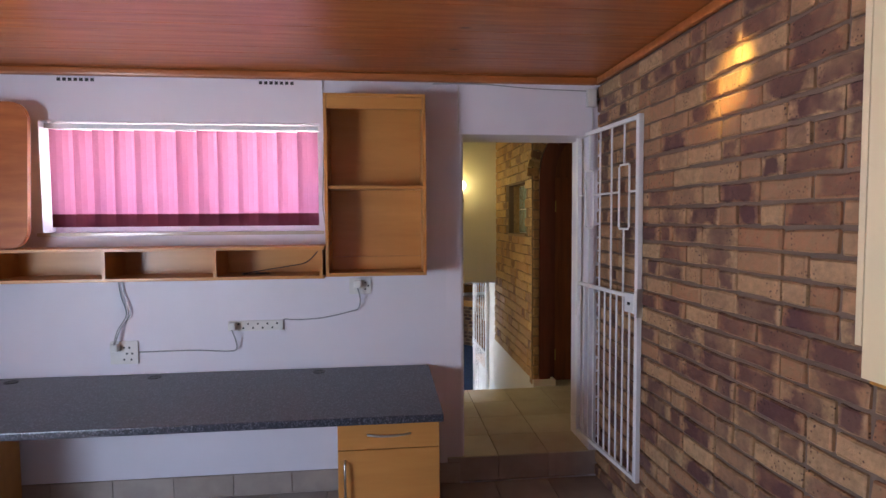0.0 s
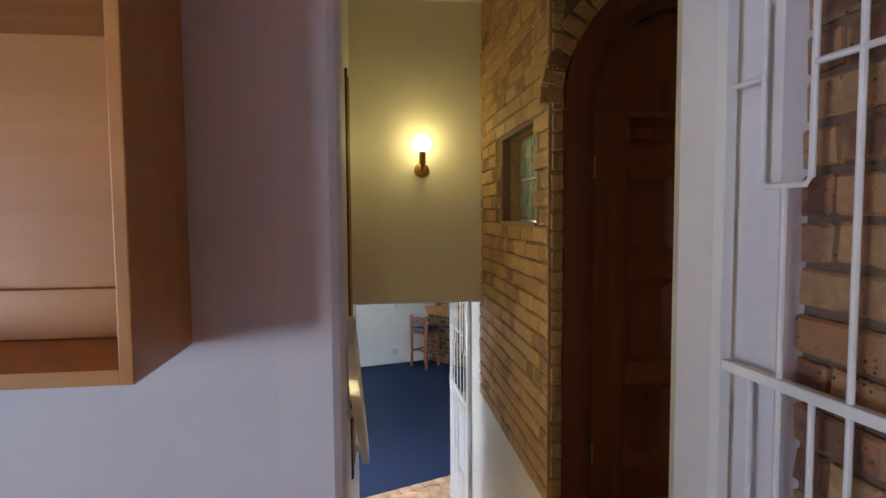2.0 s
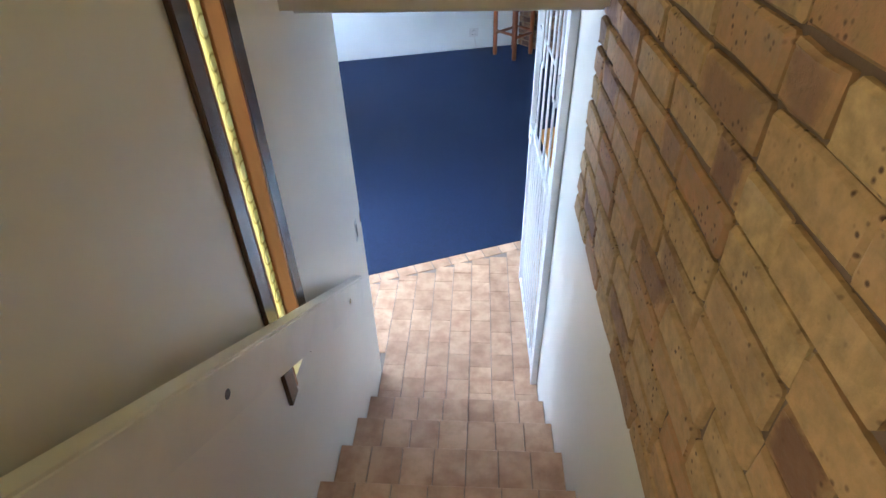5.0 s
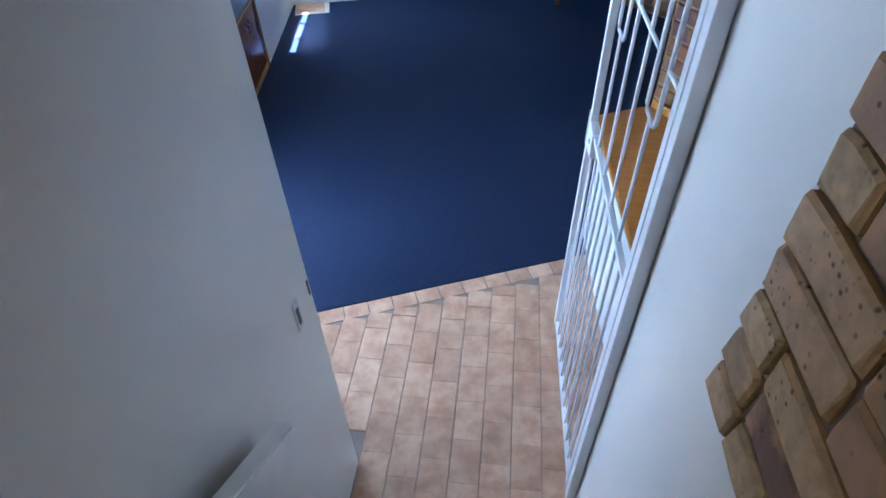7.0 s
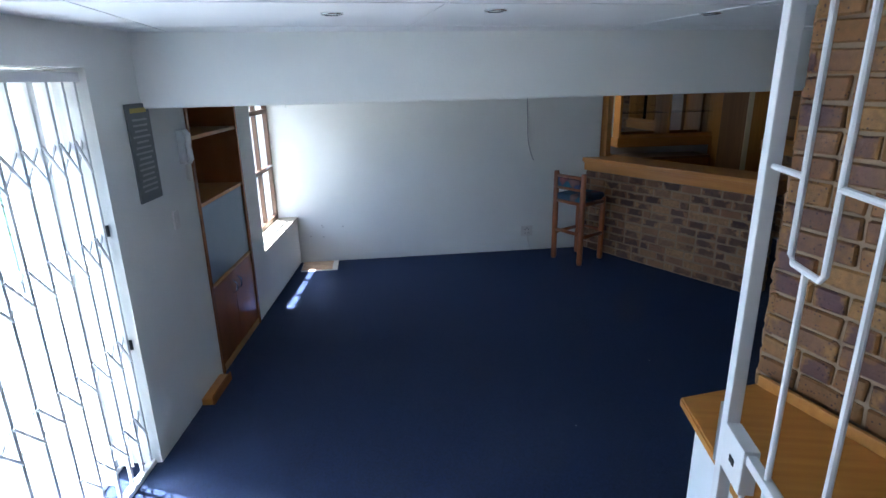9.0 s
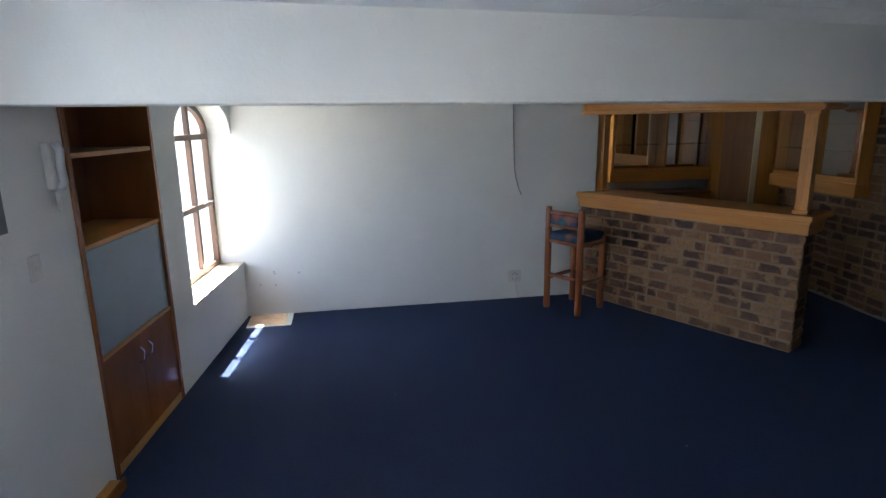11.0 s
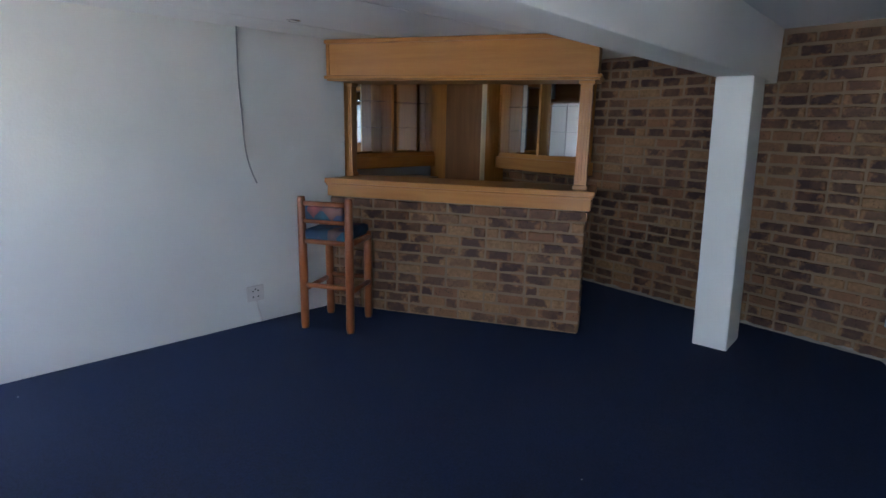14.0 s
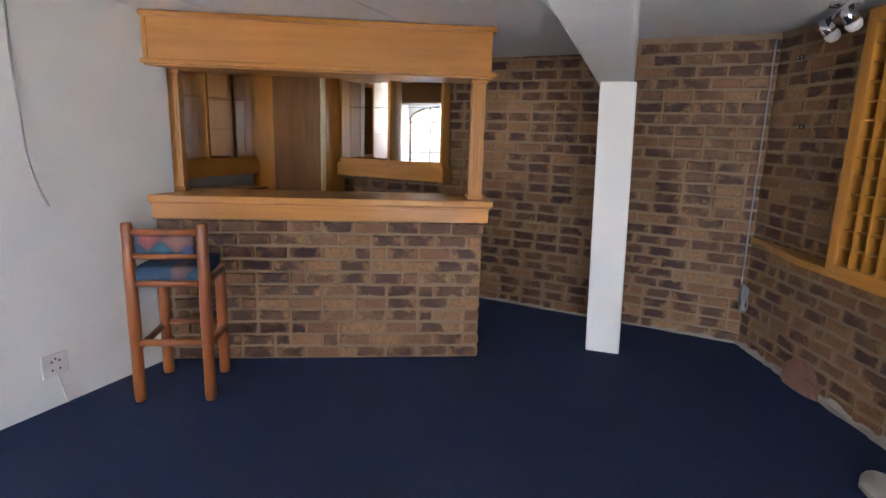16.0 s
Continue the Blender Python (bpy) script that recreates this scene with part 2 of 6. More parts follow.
def glass_block_build(nt, p):
    v = coords(nt)
    n = noise_of(nt, v, 22, 3)
    nt.links.new(ramp(nt, n, [(0.3, (0.30, 0.42, 0.42)), (0.7, (0.62, 0.75, 0.72))]), p.inputs["Base Color"])
    p.inputs["Roughness"].default_value = 0.12
    p.inputs["Transmission Weight"].default_value = 0.35
    bumped(nt, p, n, 0.8, 0.02)


def mirror_build(nt, p):
    p.inputs["Base Color"].default_value = (0.82, 0.84, 0.84, 1)
    p.inputs["Metallic"].default_value = 1.0
    p.inputs["Roughness"].default_value = 0.03


def metal(name, base, rough):
    def build(nt, p):
        p.inputs["Base Color"].default_value = (*base, 1)
        p.inputs["Metallic"].default_value = 1.0
        p.inputs["Roughness"].default_value = rough
        v = coords(nt)
        bumped(nt, p, noise_of(nt, v, 90, 2), 0.05, 0.001)
    return material(name, build)


def upholstery_build(nt, p):
    v = coords(nt)
    vor = node(nt, "ShaderNodeTexVoronoi", Scale=7.0)
    vor.distance = "MANHATTAN"
    nt.links.new(v, vor.inputs["Vector"])
    sep = nt.nodes.new("ShaderNodeSeparateColor")
    nt.links.new(vor.outputs["Color"], sep.inputs[0])
    col = ramp(nt, sep.outputs[0], [(0.0, (0.02, 0.05, 0.13)), (0.30, (0.03, 0.13, 0.19)), (0.5, (0.05, 0.10, 0.22)), (0.66, (0.09, 0.07, 0.16)), (0.8, (0.34, 0.09, 0.08)), (1.0, (0.03, 0.15, 0.13))])
    edge = ramp(nt, vor.outputs["Distance"], [(0.3, (0, 0, 0)), (0.75, (0.5, 0.5, 0.5))])
    nt.links.new(mixed(nt, edge, col, (0.02, 0.02, 0.04)), p.inputs["Base Color"])
    p.inputs["Roughness"].default_value = 0.9
    bumped(nt, p, noise_of(nt, v, 300, 2), 0.4, 0.003)


def leaf_build(nt, p):
    oi = nt.nodes.new("ShaderNodeNewGeometry")
    nt.links.new(ramp(nt, oi.outputs["Random Per Island"], [(0, (0.03, 0.09, 0.02)), (1, (0.10, 0.19, 0.05))]), p.inputs["Base Color"])
    p.inputs["Roughness"].default_value = 0.6


def plain(name, base, rough=0.5):
    def build(nt, p):
        v = coords(nt)
        n = noise_of(nt, v, 12, 3)
        nt.links.new(ramp(nt, n, [(0.3, tuple(c * 0.85 for c in base)), (0.7, base)]), p.inputs["Base Color"])
        p.inputs["Roughness"].default_value = rough
    return material(name, build)


def lamp_glass_build(nt, p):
    p.inputs["Base Color"].default_value = (1, 0.9, 0.6, 1)
    p.inputs["Emission Color"].default_value = (1.0, 0.78, 0.30, 1)
    p.inputs["Emission Strength"].default_value = 0.55


WHITE_K = plaster("kitchen_wall_paint", (0.74, 0.70, 0.76), 0.03, 0.55, 0.15)
WHITE_S = plaster("stair_wall_paint", (0.76, 0.73, 0.68), 0.03, 0.36, 0.12)
WHITE_L = plaster("lounge_wall_paint", (0.78, 0.78, 0.75), 0.03, 0.7, 0.35)
CEIL_L = plaster("ceiling_board_paint", (0.74, 0.74, 0.75), 0.03, 0.7, 0.1)
PINE = wood("varnished_pine", (0.50, 0.165, 0.042), (0.30, 0.082, 0.018), (1.0, 8, 8), 0.42, 0.2, True)
OAK = wood("oak_veneer", (0.53, 0.235, 0.038), (0.40, 0.155, 0.020), (0.8, 10, 10), 0.42, 0.15)
SLOTWOOD = wood("slot_lining_wood", (0.27, 0.088, 0.013), (0.19, 0.058, 0.008), (10, 10, 0.8), 0.4, 0.15)
OAK_UP = wood("oak_veneer_upright", (0.53, 0.235, 0.038), (0.40, 0.155, 0.020), (10, 10, 0.8), 0.42, 0.15)
MAPLE = wood("birch_veneer", (0.53, 0.245, 0.062), (0.42, 0.175, 0.038), (0.7, 6, 6), 0.4, 0.1)
# dark wood, also the painted shade on the corner cabinet's side
DARK_AND_SHADED = wood("dark_and_shaded_wood", (0.25, 0.120, 0.045), (0.15, 0.066, 0.023), (9, 9, 0.8), 0.35, 0.2)
CHERRY = wood("cabinet_reddish_wood", (0.36, 0.135, 0.040), (0.22, 0.075, 0.020), (2, 2, 0.7), 0.25, 0.3)
MAHOGANY = wood("mahogany_door", (0.27, 0.068, 0.016), (0.115, 0.024, 0.006), (9, 9, 0.8), 0.45, 0.0)
REDFRAME = wood("oiled_red_frame", (0.17, 0.030, 0.014), (0.085, 0.013, 0.007), (9, 9, 0.8), 0.3, 0.3)
STRIP = wood("dark_strip_wood", (0.095, 0.048, 0.024), (0.045, 0.022, 0.011), (9, 9, 0.8), 0.26, 0.3)
STOOLWOOD = wood("varnished_stool_pole", (0.36, 0.115, 0.032), (0.20, 0.055, 0.016), (6, 6, 1), 0.3, 0.4)
WINDOWWOOD = wood("window_frame_wood", (0.17, 0.085, 0.045), (0.09, 0.042, 0.022), (5, 5, 1), 0.45, 0.1)
BRICK = brick_face("flashed_brick", (0.54, 0.335, 0.175), (0.095, 0.040, 0.040), (0.36, 0.150, 0.075), 0.42, 1.5, 0.5)
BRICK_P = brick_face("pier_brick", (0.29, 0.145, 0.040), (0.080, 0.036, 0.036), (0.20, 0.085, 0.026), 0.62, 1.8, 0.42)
BRICK_Y = brick_face("tan_brick", (0.54, 0.36, 0.165), (0.17, 0.085, 0.055), (0.42, 0.215, 0.105), 0.74, 1.7, 0.48)
BRICK_L = brick_face("lounge_brick", (0.36, 0.205, 0.095), (0.060, 0.031, 0.029), (0.24, 0.110, 0.055), 0.36, 2.1, 0.5)
MORTAR = plaster("mortar", (0.29, 0.20, 0.125), 0.12, 0.9, 0.8)
MORTAR_K = plaster("brown_mortar", (0.19, 0.125, 0.09), 0.12, 0.9, 0.8)
MORTAR_D = plaster("dark_mortar", (0.10, 0.06, 0.04), 0.12, 0.9, 0.8)
MORTAR_CHIP = plain("chipped_plaster", (0.50, 0.49, 0.47), 0.9)
BEAD = plaster("pale_mortar_smear", (0.34, 0.30, 0.26), 0.15, 0.9, 1.0)
REDSTONE = plaster("broken_red_brick", (0.34, 0.16, 0.11), 0.25, 0.85, 1.2)
CARPET = material("navy_carpet", carpet_build)
TERRA = tile_mat("terracotta_tile", (0.66, 0.43, 0.27), (0.43, 0.24, 0.135), 0.33, 9)
CREAMTILE = tile_mat("cream_tile", (0.58, 0.53, 0.42), (0.50, 0.45, 0.35), 0.16, 4)
GREYTILE = tile_mat("kitchen_tile", (0.42, 0.35, 0.31), (0.33, 0.27, 0.24), 0.3, 5)
GROUT = plain("grout", (0.28, 0.22, 0.18), 0.9)
WHITEMETAL = glossy_paint("white_enamel", (0.78, 0.77, 0.78), 0.32, 0.06)
RAILPAINT = glossy_paint("painted_rail", (0.76, 0.73, 0.70), 0.4, 0.08)
LAMINATE = material("speckled_laminate", laminate_build)
PINKBLIND = material("pink_blind_fabric", fabric_blind_build)
MAROON = plain("maroon_hem", (0.17, 0.025, 0.05), 0.8)
WHITEBLIND = material("white_blind_fabric", white_blind_build)
GLASS = material("clear_glass", glass_build)
AMBER = material("amber_bottle_glass", amber_glass_build)
GLASSBLOCK = material("glass_block", glass_block_build)
MIRROR = material("mirror", mirror_build)
CHROME = metal("chrome", (0.75, 0.75, 0.76), 0.12)
BRASS = metal("aged_brass", (0.45, 0.30, 0.10), 0.35)
STEEL = metal("brushed_steel", (0.55, 0.56, 0.57), 0.3)
UPHOLSTERY = material("patterned_upholstery", upholstery_build)
PLASTIC = plain("white_plastic", (0.72, 0.69, 0.66), 0.35)
GREYCABLE = plain("grey_cable", (0.30, 0.30, 0.31), 0.5)
BLACK = plain("black_plastic", (0.015, 0.015, 0.017), 0.4)
GREYPANEL = glossy_paint("grey_gloss_panel", (0.30, 0.36, 0.41), 0.08, 0.03)
CREAMPANEL = glossy_paint("cream_panel", (0.72, 0.60, 0.38), 0.35, 0.04)
SIGN = plain("sign_grey", (0.16, 0.17, 0.17), 0.5)
SIGNINK = plain("sign_print", (0.40, 0.40, 0.38), 0.5)
SIGNGOLD = plain("sign_gold", (0.55, 0.42, 0.08), 0.5)
LEAF = material("leaf", leaf_build)
PAVING = plaster("pale_paving", (0.33, 0.31, 0.27), 0.1, 0.9, 0.3)
OUTWALL = plaster("outdoor_wall_paint", (0.36, 0.46, 0.52), 0.05, 0.8, 0.3)
LAMPGLASS = material("lit_lamp_glass", lamp_glass_build)
WHITEWOOD = glossy_paint("white_cabinet_paint", (0.78, 0.80, 0.82), 0.35, 0.04)

# ---- building helpers ----


def box(bm, a, b, bevel=0.0):
    """A box between two corners, with softened edges if asked."""
    lo = Vector([min(p, q) for p, q in zip(a, b)])
    hi = Vector([max(p, q) for p, q in zip(a, b)])
    made = bmesh.ops.create_cube(bm, size=1.0, matrix=Matrix.Translation((lo + hi) / 2) @ Matrix.Diagonal((*(hi - lo), 1)))
    if bevel:
        edges = {e for v in made["verts"] for e in v.link_edges}
        bmesh.ops.bevel(bm, geom=list(edges), offset=min(bevel, 0.45 * min(hi - lo)), segments=2, affect="EDGES", profile=0.6)
    return bm


def rod(bm, a, b, r, r2=None, n=12):
    """A round bar from a to b."""
    a, b = Vector(a), Vector(b)
    d = b - a
    m = Matrix.Translation((a + b) / 2) @ d.to_track_quat("Z", "Y").to_matrix().to_4x4()
    bmesh.ops.create_cone(bm, cap_ends=True, segments=n, radius1=r, radius2=r if r2 is None else r2, depth=d.length, matrix=m)
    return bm


def tube(bm, pts, r, n=8):
    """A round bar through a row of points, mitred at the bends."""
    pts = [Vector(p) for p in pts]
    rings = []
    up = Vector((0.31, 0.17, 0.93))
    for i, p in enumerate(pts):
        d = (pts[min(i + 1, len(pts) - 1)] - pts[max(i - 1, 0)]).normalized()
        s = d.cross(up).normalized()
        u = s.cross(d)
        rings.append([bm.verts.new(p + (s * math.cos(2 * math.pi * k / n) + u * math.sin(2 * math.pi * k / n)) * r) for k in range(n)])
    for a, b in zip(rings, rings[1:]):
        for k in range(n):
            bm.faces.new((a[k], a[(k + 1) % n], b[(k + 1) % n], b[k]))
    bm.faces.new(rings[0][::-1]), bm.faces.new(rings[-1])
    return bm


def prism(bm, poly, z0, z1):
    """An upright solid on a polygon in plan, given anticlockwise."""
    lo = [bm.verts.new((x, y, z0)) for x, y in poly]
    hi = [bm.verts.new((x, y, z1)) for x, y in poly]
    bm.faces.new(lo[::-1]), bm.faces.new(hi)
    n = len(poly)
    for i in range(n):
        bm.faces.new((lo[i], lo[(i + 1) % n], hi[(i + 1) % n], hi[i]))
    return bm


def slab(bm, poly, axis_m, depth):
    """A solid with the outline poly (x, z) in the frame axis_m, depth along its y."""
    a = [bm.verts.new(axis_m @ Vector((x, 0, z))) for x, z in poly]
    b = [bm.verts.new(axis_m @ Vector((x, depth, z))) for x, z in poly]
    n = len(poly)
    bm.faces.new(a), bm.faces.new(b[::-1])
    for i in range(n):
        bm.faces.new((a[i], b[i], b[(i + 1) % n], a[(i + 1) % n]))
    return bm


def lathe(bm, profile, m=Matrix(), n=20):
    """A turned shape from (radius, height) pairs about z."""
    rings = [[bm.verts.new(m @ Vector((r * math.cos(2 * math.pi * k / n), r * math.sin(2 * math.pi * k / n), z))) for k in range(n)] for r, z in profile]
    for a, b in zip(rings, rings[1:]):
        for k in range(n):
            bm.faces.new((a[k], a[(k + 1) % n], b[(k + 1) % n], b[k]))
    bm.faces.new(rings[0][::-1]), bm.faces.new(rings[-1])
    return bm


def part(name, bm, mat, parent=None, label="", smooth=False):
    me = bpy.data.meshes.new(name)
    bmesh.ops.recalc_face_normals(bm, faces=bm.faces[:])
    bm.to_mesh(me)
    bm.free()
    me.materials.append(mat)
    if smooth:
        for poly in me.polygons:
            poly.use_smooth = len(poly.vertices) == 4
    ob = new(name, me)
    ob.parent = parent
    if label:
        ob["label"] = label
    return ob


def thing(name, label, category, m=Matrix(), group="", kind=""):
    ob = new(name)
    ob.empty_display_size = 0.1
    ob.matrix_basis = m
    return tagged(ob, label, category, group, kind)


def setting(name, bm, mat, label, category):
    return tagged(part(name, bm, mat), label, category, "", "structure")


def along(p, q, z=0.0):
    """The frame of a wall face from p to q in plan: x along it, y out of it (to its left), z up."""
    d = Vector((q[0] - p[0], q[1] - p[1], 0)).normalized()
    out = Vector((-d.y, d.x, 0))
    m = Matrix.Identity(4)
    m.col[0][:3], m.col[1][:3], m.col[2][:3], m.col[3][:3] = d, out, (0, 0, 1), (p[0], p[1], z)
    return m


def span(p, q):
    return math.hypot(q[0] - p[0], q[1] - p[1])


def wall_bm(length, z0, z1, thick, openings=(), start=0.0):
    """A wall in its own frame: face at y = 0, body behind it, with rectangular openings (u0, u1, z0, z1)."""
    bm = bmesh.new()
    cuts = sorted({start, length, *[u for o in openings for u in o[:2]]})
    for a, b in zip(cuts, cuts[1:]):
        holes = sorted([o[2:] for o in openings if o[0] <= a + 1e-6 and o[1] >= b - 1e-6])
        z = z0
        for h0, h1 in holes + [(z1, z1)]:
            if h0 - z > 1e-4:
                box(bm, (a, -thick, z), (b, 0, h0))
            z = h1
    return bm


def wall(name, p, q, z0, z1, thick, mat, label, openings=(), start=0.0):
    ob = setting(name, wall_bm(span(p, q), z0, z1, thick, openings, start), mat, label, "wall")
    ob.matrix_basis = along(p, q)
    return ob


# ---- plan ----
LOW, LAND, KCEIL, LCEIL, LCEIL_FAR, BEAM = -1.33, 0.166, 2.53, 0.895, 0.80, 0.52
A0, A1 = (-0.78, 7.10), (-1.655, 12.44)        # lounge window wall
B1 = (3.88, 13.97)                             # corner behind the bar
C1 = (4.485, 10.534)                           # brick corner
D0 = (2.70, 9.08)                              # brick wall with the ledge
PIER = ((1.74, 8.84), (2.62, 9.47), (2.77, 9.25), (2.10, 8.18))
BAR_R, BAR_L = (2.93, 11.80), (1.49, 13.31)
BARM = along(BAR_R, BAR_L)                     # x to the white wall, y towards the room
LEFTM = along(A1, A0)                          # window wall: x from the far corner back, y into the room
LEFT_LEN = span(A1, A0)
FARM = along(B1, A1)
EASTM = along(C1, B1)
EAST_END = (3.60, 15.56)                       # far end of the brick wall
ALCOVE_U, ALCOVE_D = 2.29, 1.35                # end of the white wall, depth of the bar alcove


def far_point(u, v):
    q = FARM @ Vector((u, v, 0))
    return (q.x, q.y)




def left_u(y):
    """Distance along the window wall from its far corner, at a given world y."""
    return (A1[1] - y) / (A1[1] - A0[1]) * LEFT_LEN


# ---- ground outside ----
bm = bmesh.new()
bmesh.ops.create_grid(bm, x_segments=1, y_segments=1, size=400, matrix=Matrix.Translation((0, 0, -1.50)))
setting("ground", bm, PAVING, "pale sunlit paving outside the house", "ground")

# ---- lounge shell ----
bm = prism(bmesh.new(), [(-1.6, 6.9), (4.0, 6.9), (5.0, 10.4), (4.2, 16.2), (0.8, 15.3), (0.8, 13.6), (-2.2, 12.8)], LOW - 0.14, LOW - 0.008)
setting("floor_slab", bm, GROUT, "concrete slab under the lounge floor", "floor")
CARP = [(-1.02, 7.458), (0.0, 7.866), (1.32, 8.394), (3.2, 9.15), (5.0, 10.4), (4.0, 15.9), (1.2, 15.1), (1.2, 13.5), (-2.0, 12.7)]
setting("carpet", prism(bmesh.new(), CARP, LOW - 0.008, LOW), CARPET, "navy blue short pile carpet with bits of lint", "carpet")

SLIDER_U = (left_u(9.06), left_u(7.42))
WIN_U = (0.03, 1.25)
CAB_U = (left_u(10.86), left_u(9.98))
wall("wall_west", A1, A0, LOW, 1.0, 0.24, WHITE_L, "rough white plastered wall with window, cabinet and sliding door",
     [(*SLIDER_U, LOW, 0.72), (-0.03, WIN_U[1], -0.815, 0.66), (*CAB_U, LOW, 0.62)], -0.24)
bm = bmesh.new()
# arch over the window: two spandrels under the square head
u0, u1 = WIN_U
mid, half = (u0 + u1) / 2, (u1 - u0) / 2
rise, spring = 0.29, 0.37
for s in (-1, 1):
    arc = [(mid + s * half * math.cos(a), spring + rise * math.sin(a)) for a in [k * math.pi / 2 / 10 for k in range(11)]]
    slab(bm, arc + [(mid + s * half, spring + rise)], pose(0, -0.24, 0), 0.24)
box(bm, (-0.03, -0.24, spring), (u0, 0, spring + rise))
ob = setting("wall_arch", bm, WHITE_L, "white plastered arch over the window", "wall")
ob.matrix_basis = LEFTM
wall("wall_north", B1, (A1[0] - 0.48, A1[1] - 0.1327), LOW, 1.0, 0.24, WHITE_L, "plain white plastered wall with faint stains", (), ALCOVE_U)
wall("wall_alcove", far_point(-0.2, -ALCOVE_D), far_point(ALCOVE_U + 0.24, -ALCOVE_D), LOW, 1.0, 0.2, WHITE_L, "white plastered wall behind the bar")
# unseen opening added in the side wall for the alcove's fill lamp
wall("wall_alcove_side", far_point(ALCOVE_U, -ALCOVE_D), far_point(ALCOVE_U, -0.24), LOW, 1.0, 0.24, WHITE_L, "white plastered side wall of the bar alcove", [(0.02, 0.30, -0.05, 0.55)])
# fill lamp added to brighten the bar alcove, no known source
area("sky_alcove_window", (*far_point(ALCOVE_U + 0.12, -1.19), 0.25), (*far_point(0.4, -1.12), 0.0), 0.26, 0.58, 0.14, (1.0, 0.93, 0.80))
# unseen board outside the window wall, added to cut sun off the upper panes
ob = setting("eave", box(bmesh.new(), (-0.6, -0.50, 1.42), (1.9, -0.02, 1.50)), WHITE_L, "unseen eave board added to block sun from the arched window's top", "eave")
ob.matrix_basis = LEFTM
wall("wall_south", A0, (0.17, 7.10), LOW, 1.0, 0.2, WHITE_L, "white plastered wall behind the stairs")
wall("wall_east_hidden", (2.9, 7.0), (2.9, 9.2), LOW, 1.0, 0.2, WHITE_L, "white plastered wall")
wall("wall_gate_side", (1.32, 7.0), (2.9, 7.0), LOW, 1.0, 0.2, WHITE_L, "white plastered wall beside the stairs")

# ceilings, with recessed joint lines between the boards
BEAM_P, BEAM_Q = (3.92, 11.56), (-1.26, 9.70)      # bar side face of the beam
bm = bmesh.new()
prism(bm, [(-0.78, 6.545), (3.2, 6.545), (5.0, 10.4), (4.7, 11.85), (-1.28, 9.6)], LCEIL, LCEIL + 0.1)
for k in range(6):
    m = Matrix.Translation((0.2, 7.0, LCEIL - 0.0015)) @ pose(0, 0, 0, 0, 0, 19.7) @ pose(0, k * 0.9 - 0.2, 0)
    bmesh.ops.create_cube(bm, size=1, matrix=m @ Matrix.Diagonal((8, 0.012, 0.003, 1)))
for k in range(4):
    m = Matrix.Translation((-0.3, 7.6, LCEIL - 0.0015)) @ pose(0, 0, 0, 0, 0, 19.7) @ pose(k * 1.2, 0.6, 0)
    bmesh.ops.create_cube(bm, size=1, matrix=m @ Matrix.Diagonal((0.012, 5, 0.003, 1)))
setting("ceiling_near", bm, CEIL_L, "white boarded ceiling with thin joint strips", "ceiling")
bm = bmesh.new()
prism(bm, [(-1.26, 9.5), (4.7, 11.8), (4.0, 15.9), (1.2, 15.1), (1.2, 13.5), (-1.78, 12.7)], LCEIL_FAR, LCEIL_FAR + 0.1)
for k in range(4):
    m = Matrix.Translation((0.0, 10.6, LCEIL_FAR - 0.0015)) @ pose(0, 0, 0, 0, 0, 15.5) @ pose(0, k * 0.9, 0)
    bmesh.ops.create_cube(bm, size=1, matrix=m @ Matrix.Diagonal((8, 0.012, 0.003, 1)))
setting("ceiling_far", bm, CEIL_L, "white boarded ceiling beyond the beam", "ceiling")
BEAMM = along(BEAM_P, BEAM_Q)
bm = box(bmesh.new(), (-0.6, 0.0, BEAM), (span(BEAM_P, BEAM_Q) + 0.1, 0.23, LCEIL + 0.02), 0.012)
ob = setting("beam", bm, WHITE_L, "white plastered ceiling beam with soft edges", "beam")
ob.matrix_basis = BEAMM
post = thing("column", "white painted square post under the beam", "column", along((3.93, 11.49), (3.516, 11.33), LOW), kind="structure")
bm = box(bmesh.new(), (0.06, 0.0, 0.0), (0.40, 0.23, BEAM - LOW), 0.012)
bmesh.ops.transform(bm, matrix=Matrix(((1, 0, 0.0, 0), (0, 1, -0.030, 0), (0, 0, 1, 0), (0, 0, 0, 1))), verts=bm.verts[:])
part("shaft", bm, WHITE_L, post)

# ---- stairs and landing ----
wall("wall_stair_left", (0.37, 7.01), (0.37, 3.53), LOW, 3.05, 0.2, WHITE_S, "cream painted stair wall with two narrow glass slots",
     [(7.01 - 4.835, 7.01 - 4.70, 0.15, 2.40), (7.01 - 6.03, 7.01 - 5.87, -0.05, 2.40)])
wall("wall_stair_right", (1.315, 4.80), (1.315, 7.02), LOW, 0.21, 0.2, WHITE_S, "white plaster under the brick stair wall")
wall("wall_stair_end", (1.315, 6.50), (1.315, 7.02), 0.21, 1.0, 0.2, WHITE_S, "white plaster beside the stair gate")
wall("wall_header", (1.42, 6.42), (0.37, 6.42), 0.935, 3.05, 0.12, WHITE_S, "cream wall over the foot of the stairs with a lit lamp")
wall("wall_door", (2.9, 5.03), (1.36, 5.03), LAND, 3.05, 0.2, WHITE_S, "wall behind the arched front door")
setting("wall_landing_south", prism(bmesh.new(), [(1.297, 3.752), (2.9, 3.752), (2.9, 4.05), (1.45, 4.05)], LAND, 3.05), WHITE_S, "white splayed wall beside the doorway", "wall")
setting("wall_lintel", box(bmesh.new(), (0.37, 3.752, 2.225), (1.45, 4.03, 3.05), 0.01), WHITE_S, "white plastered lintel over the doorway", "wall")
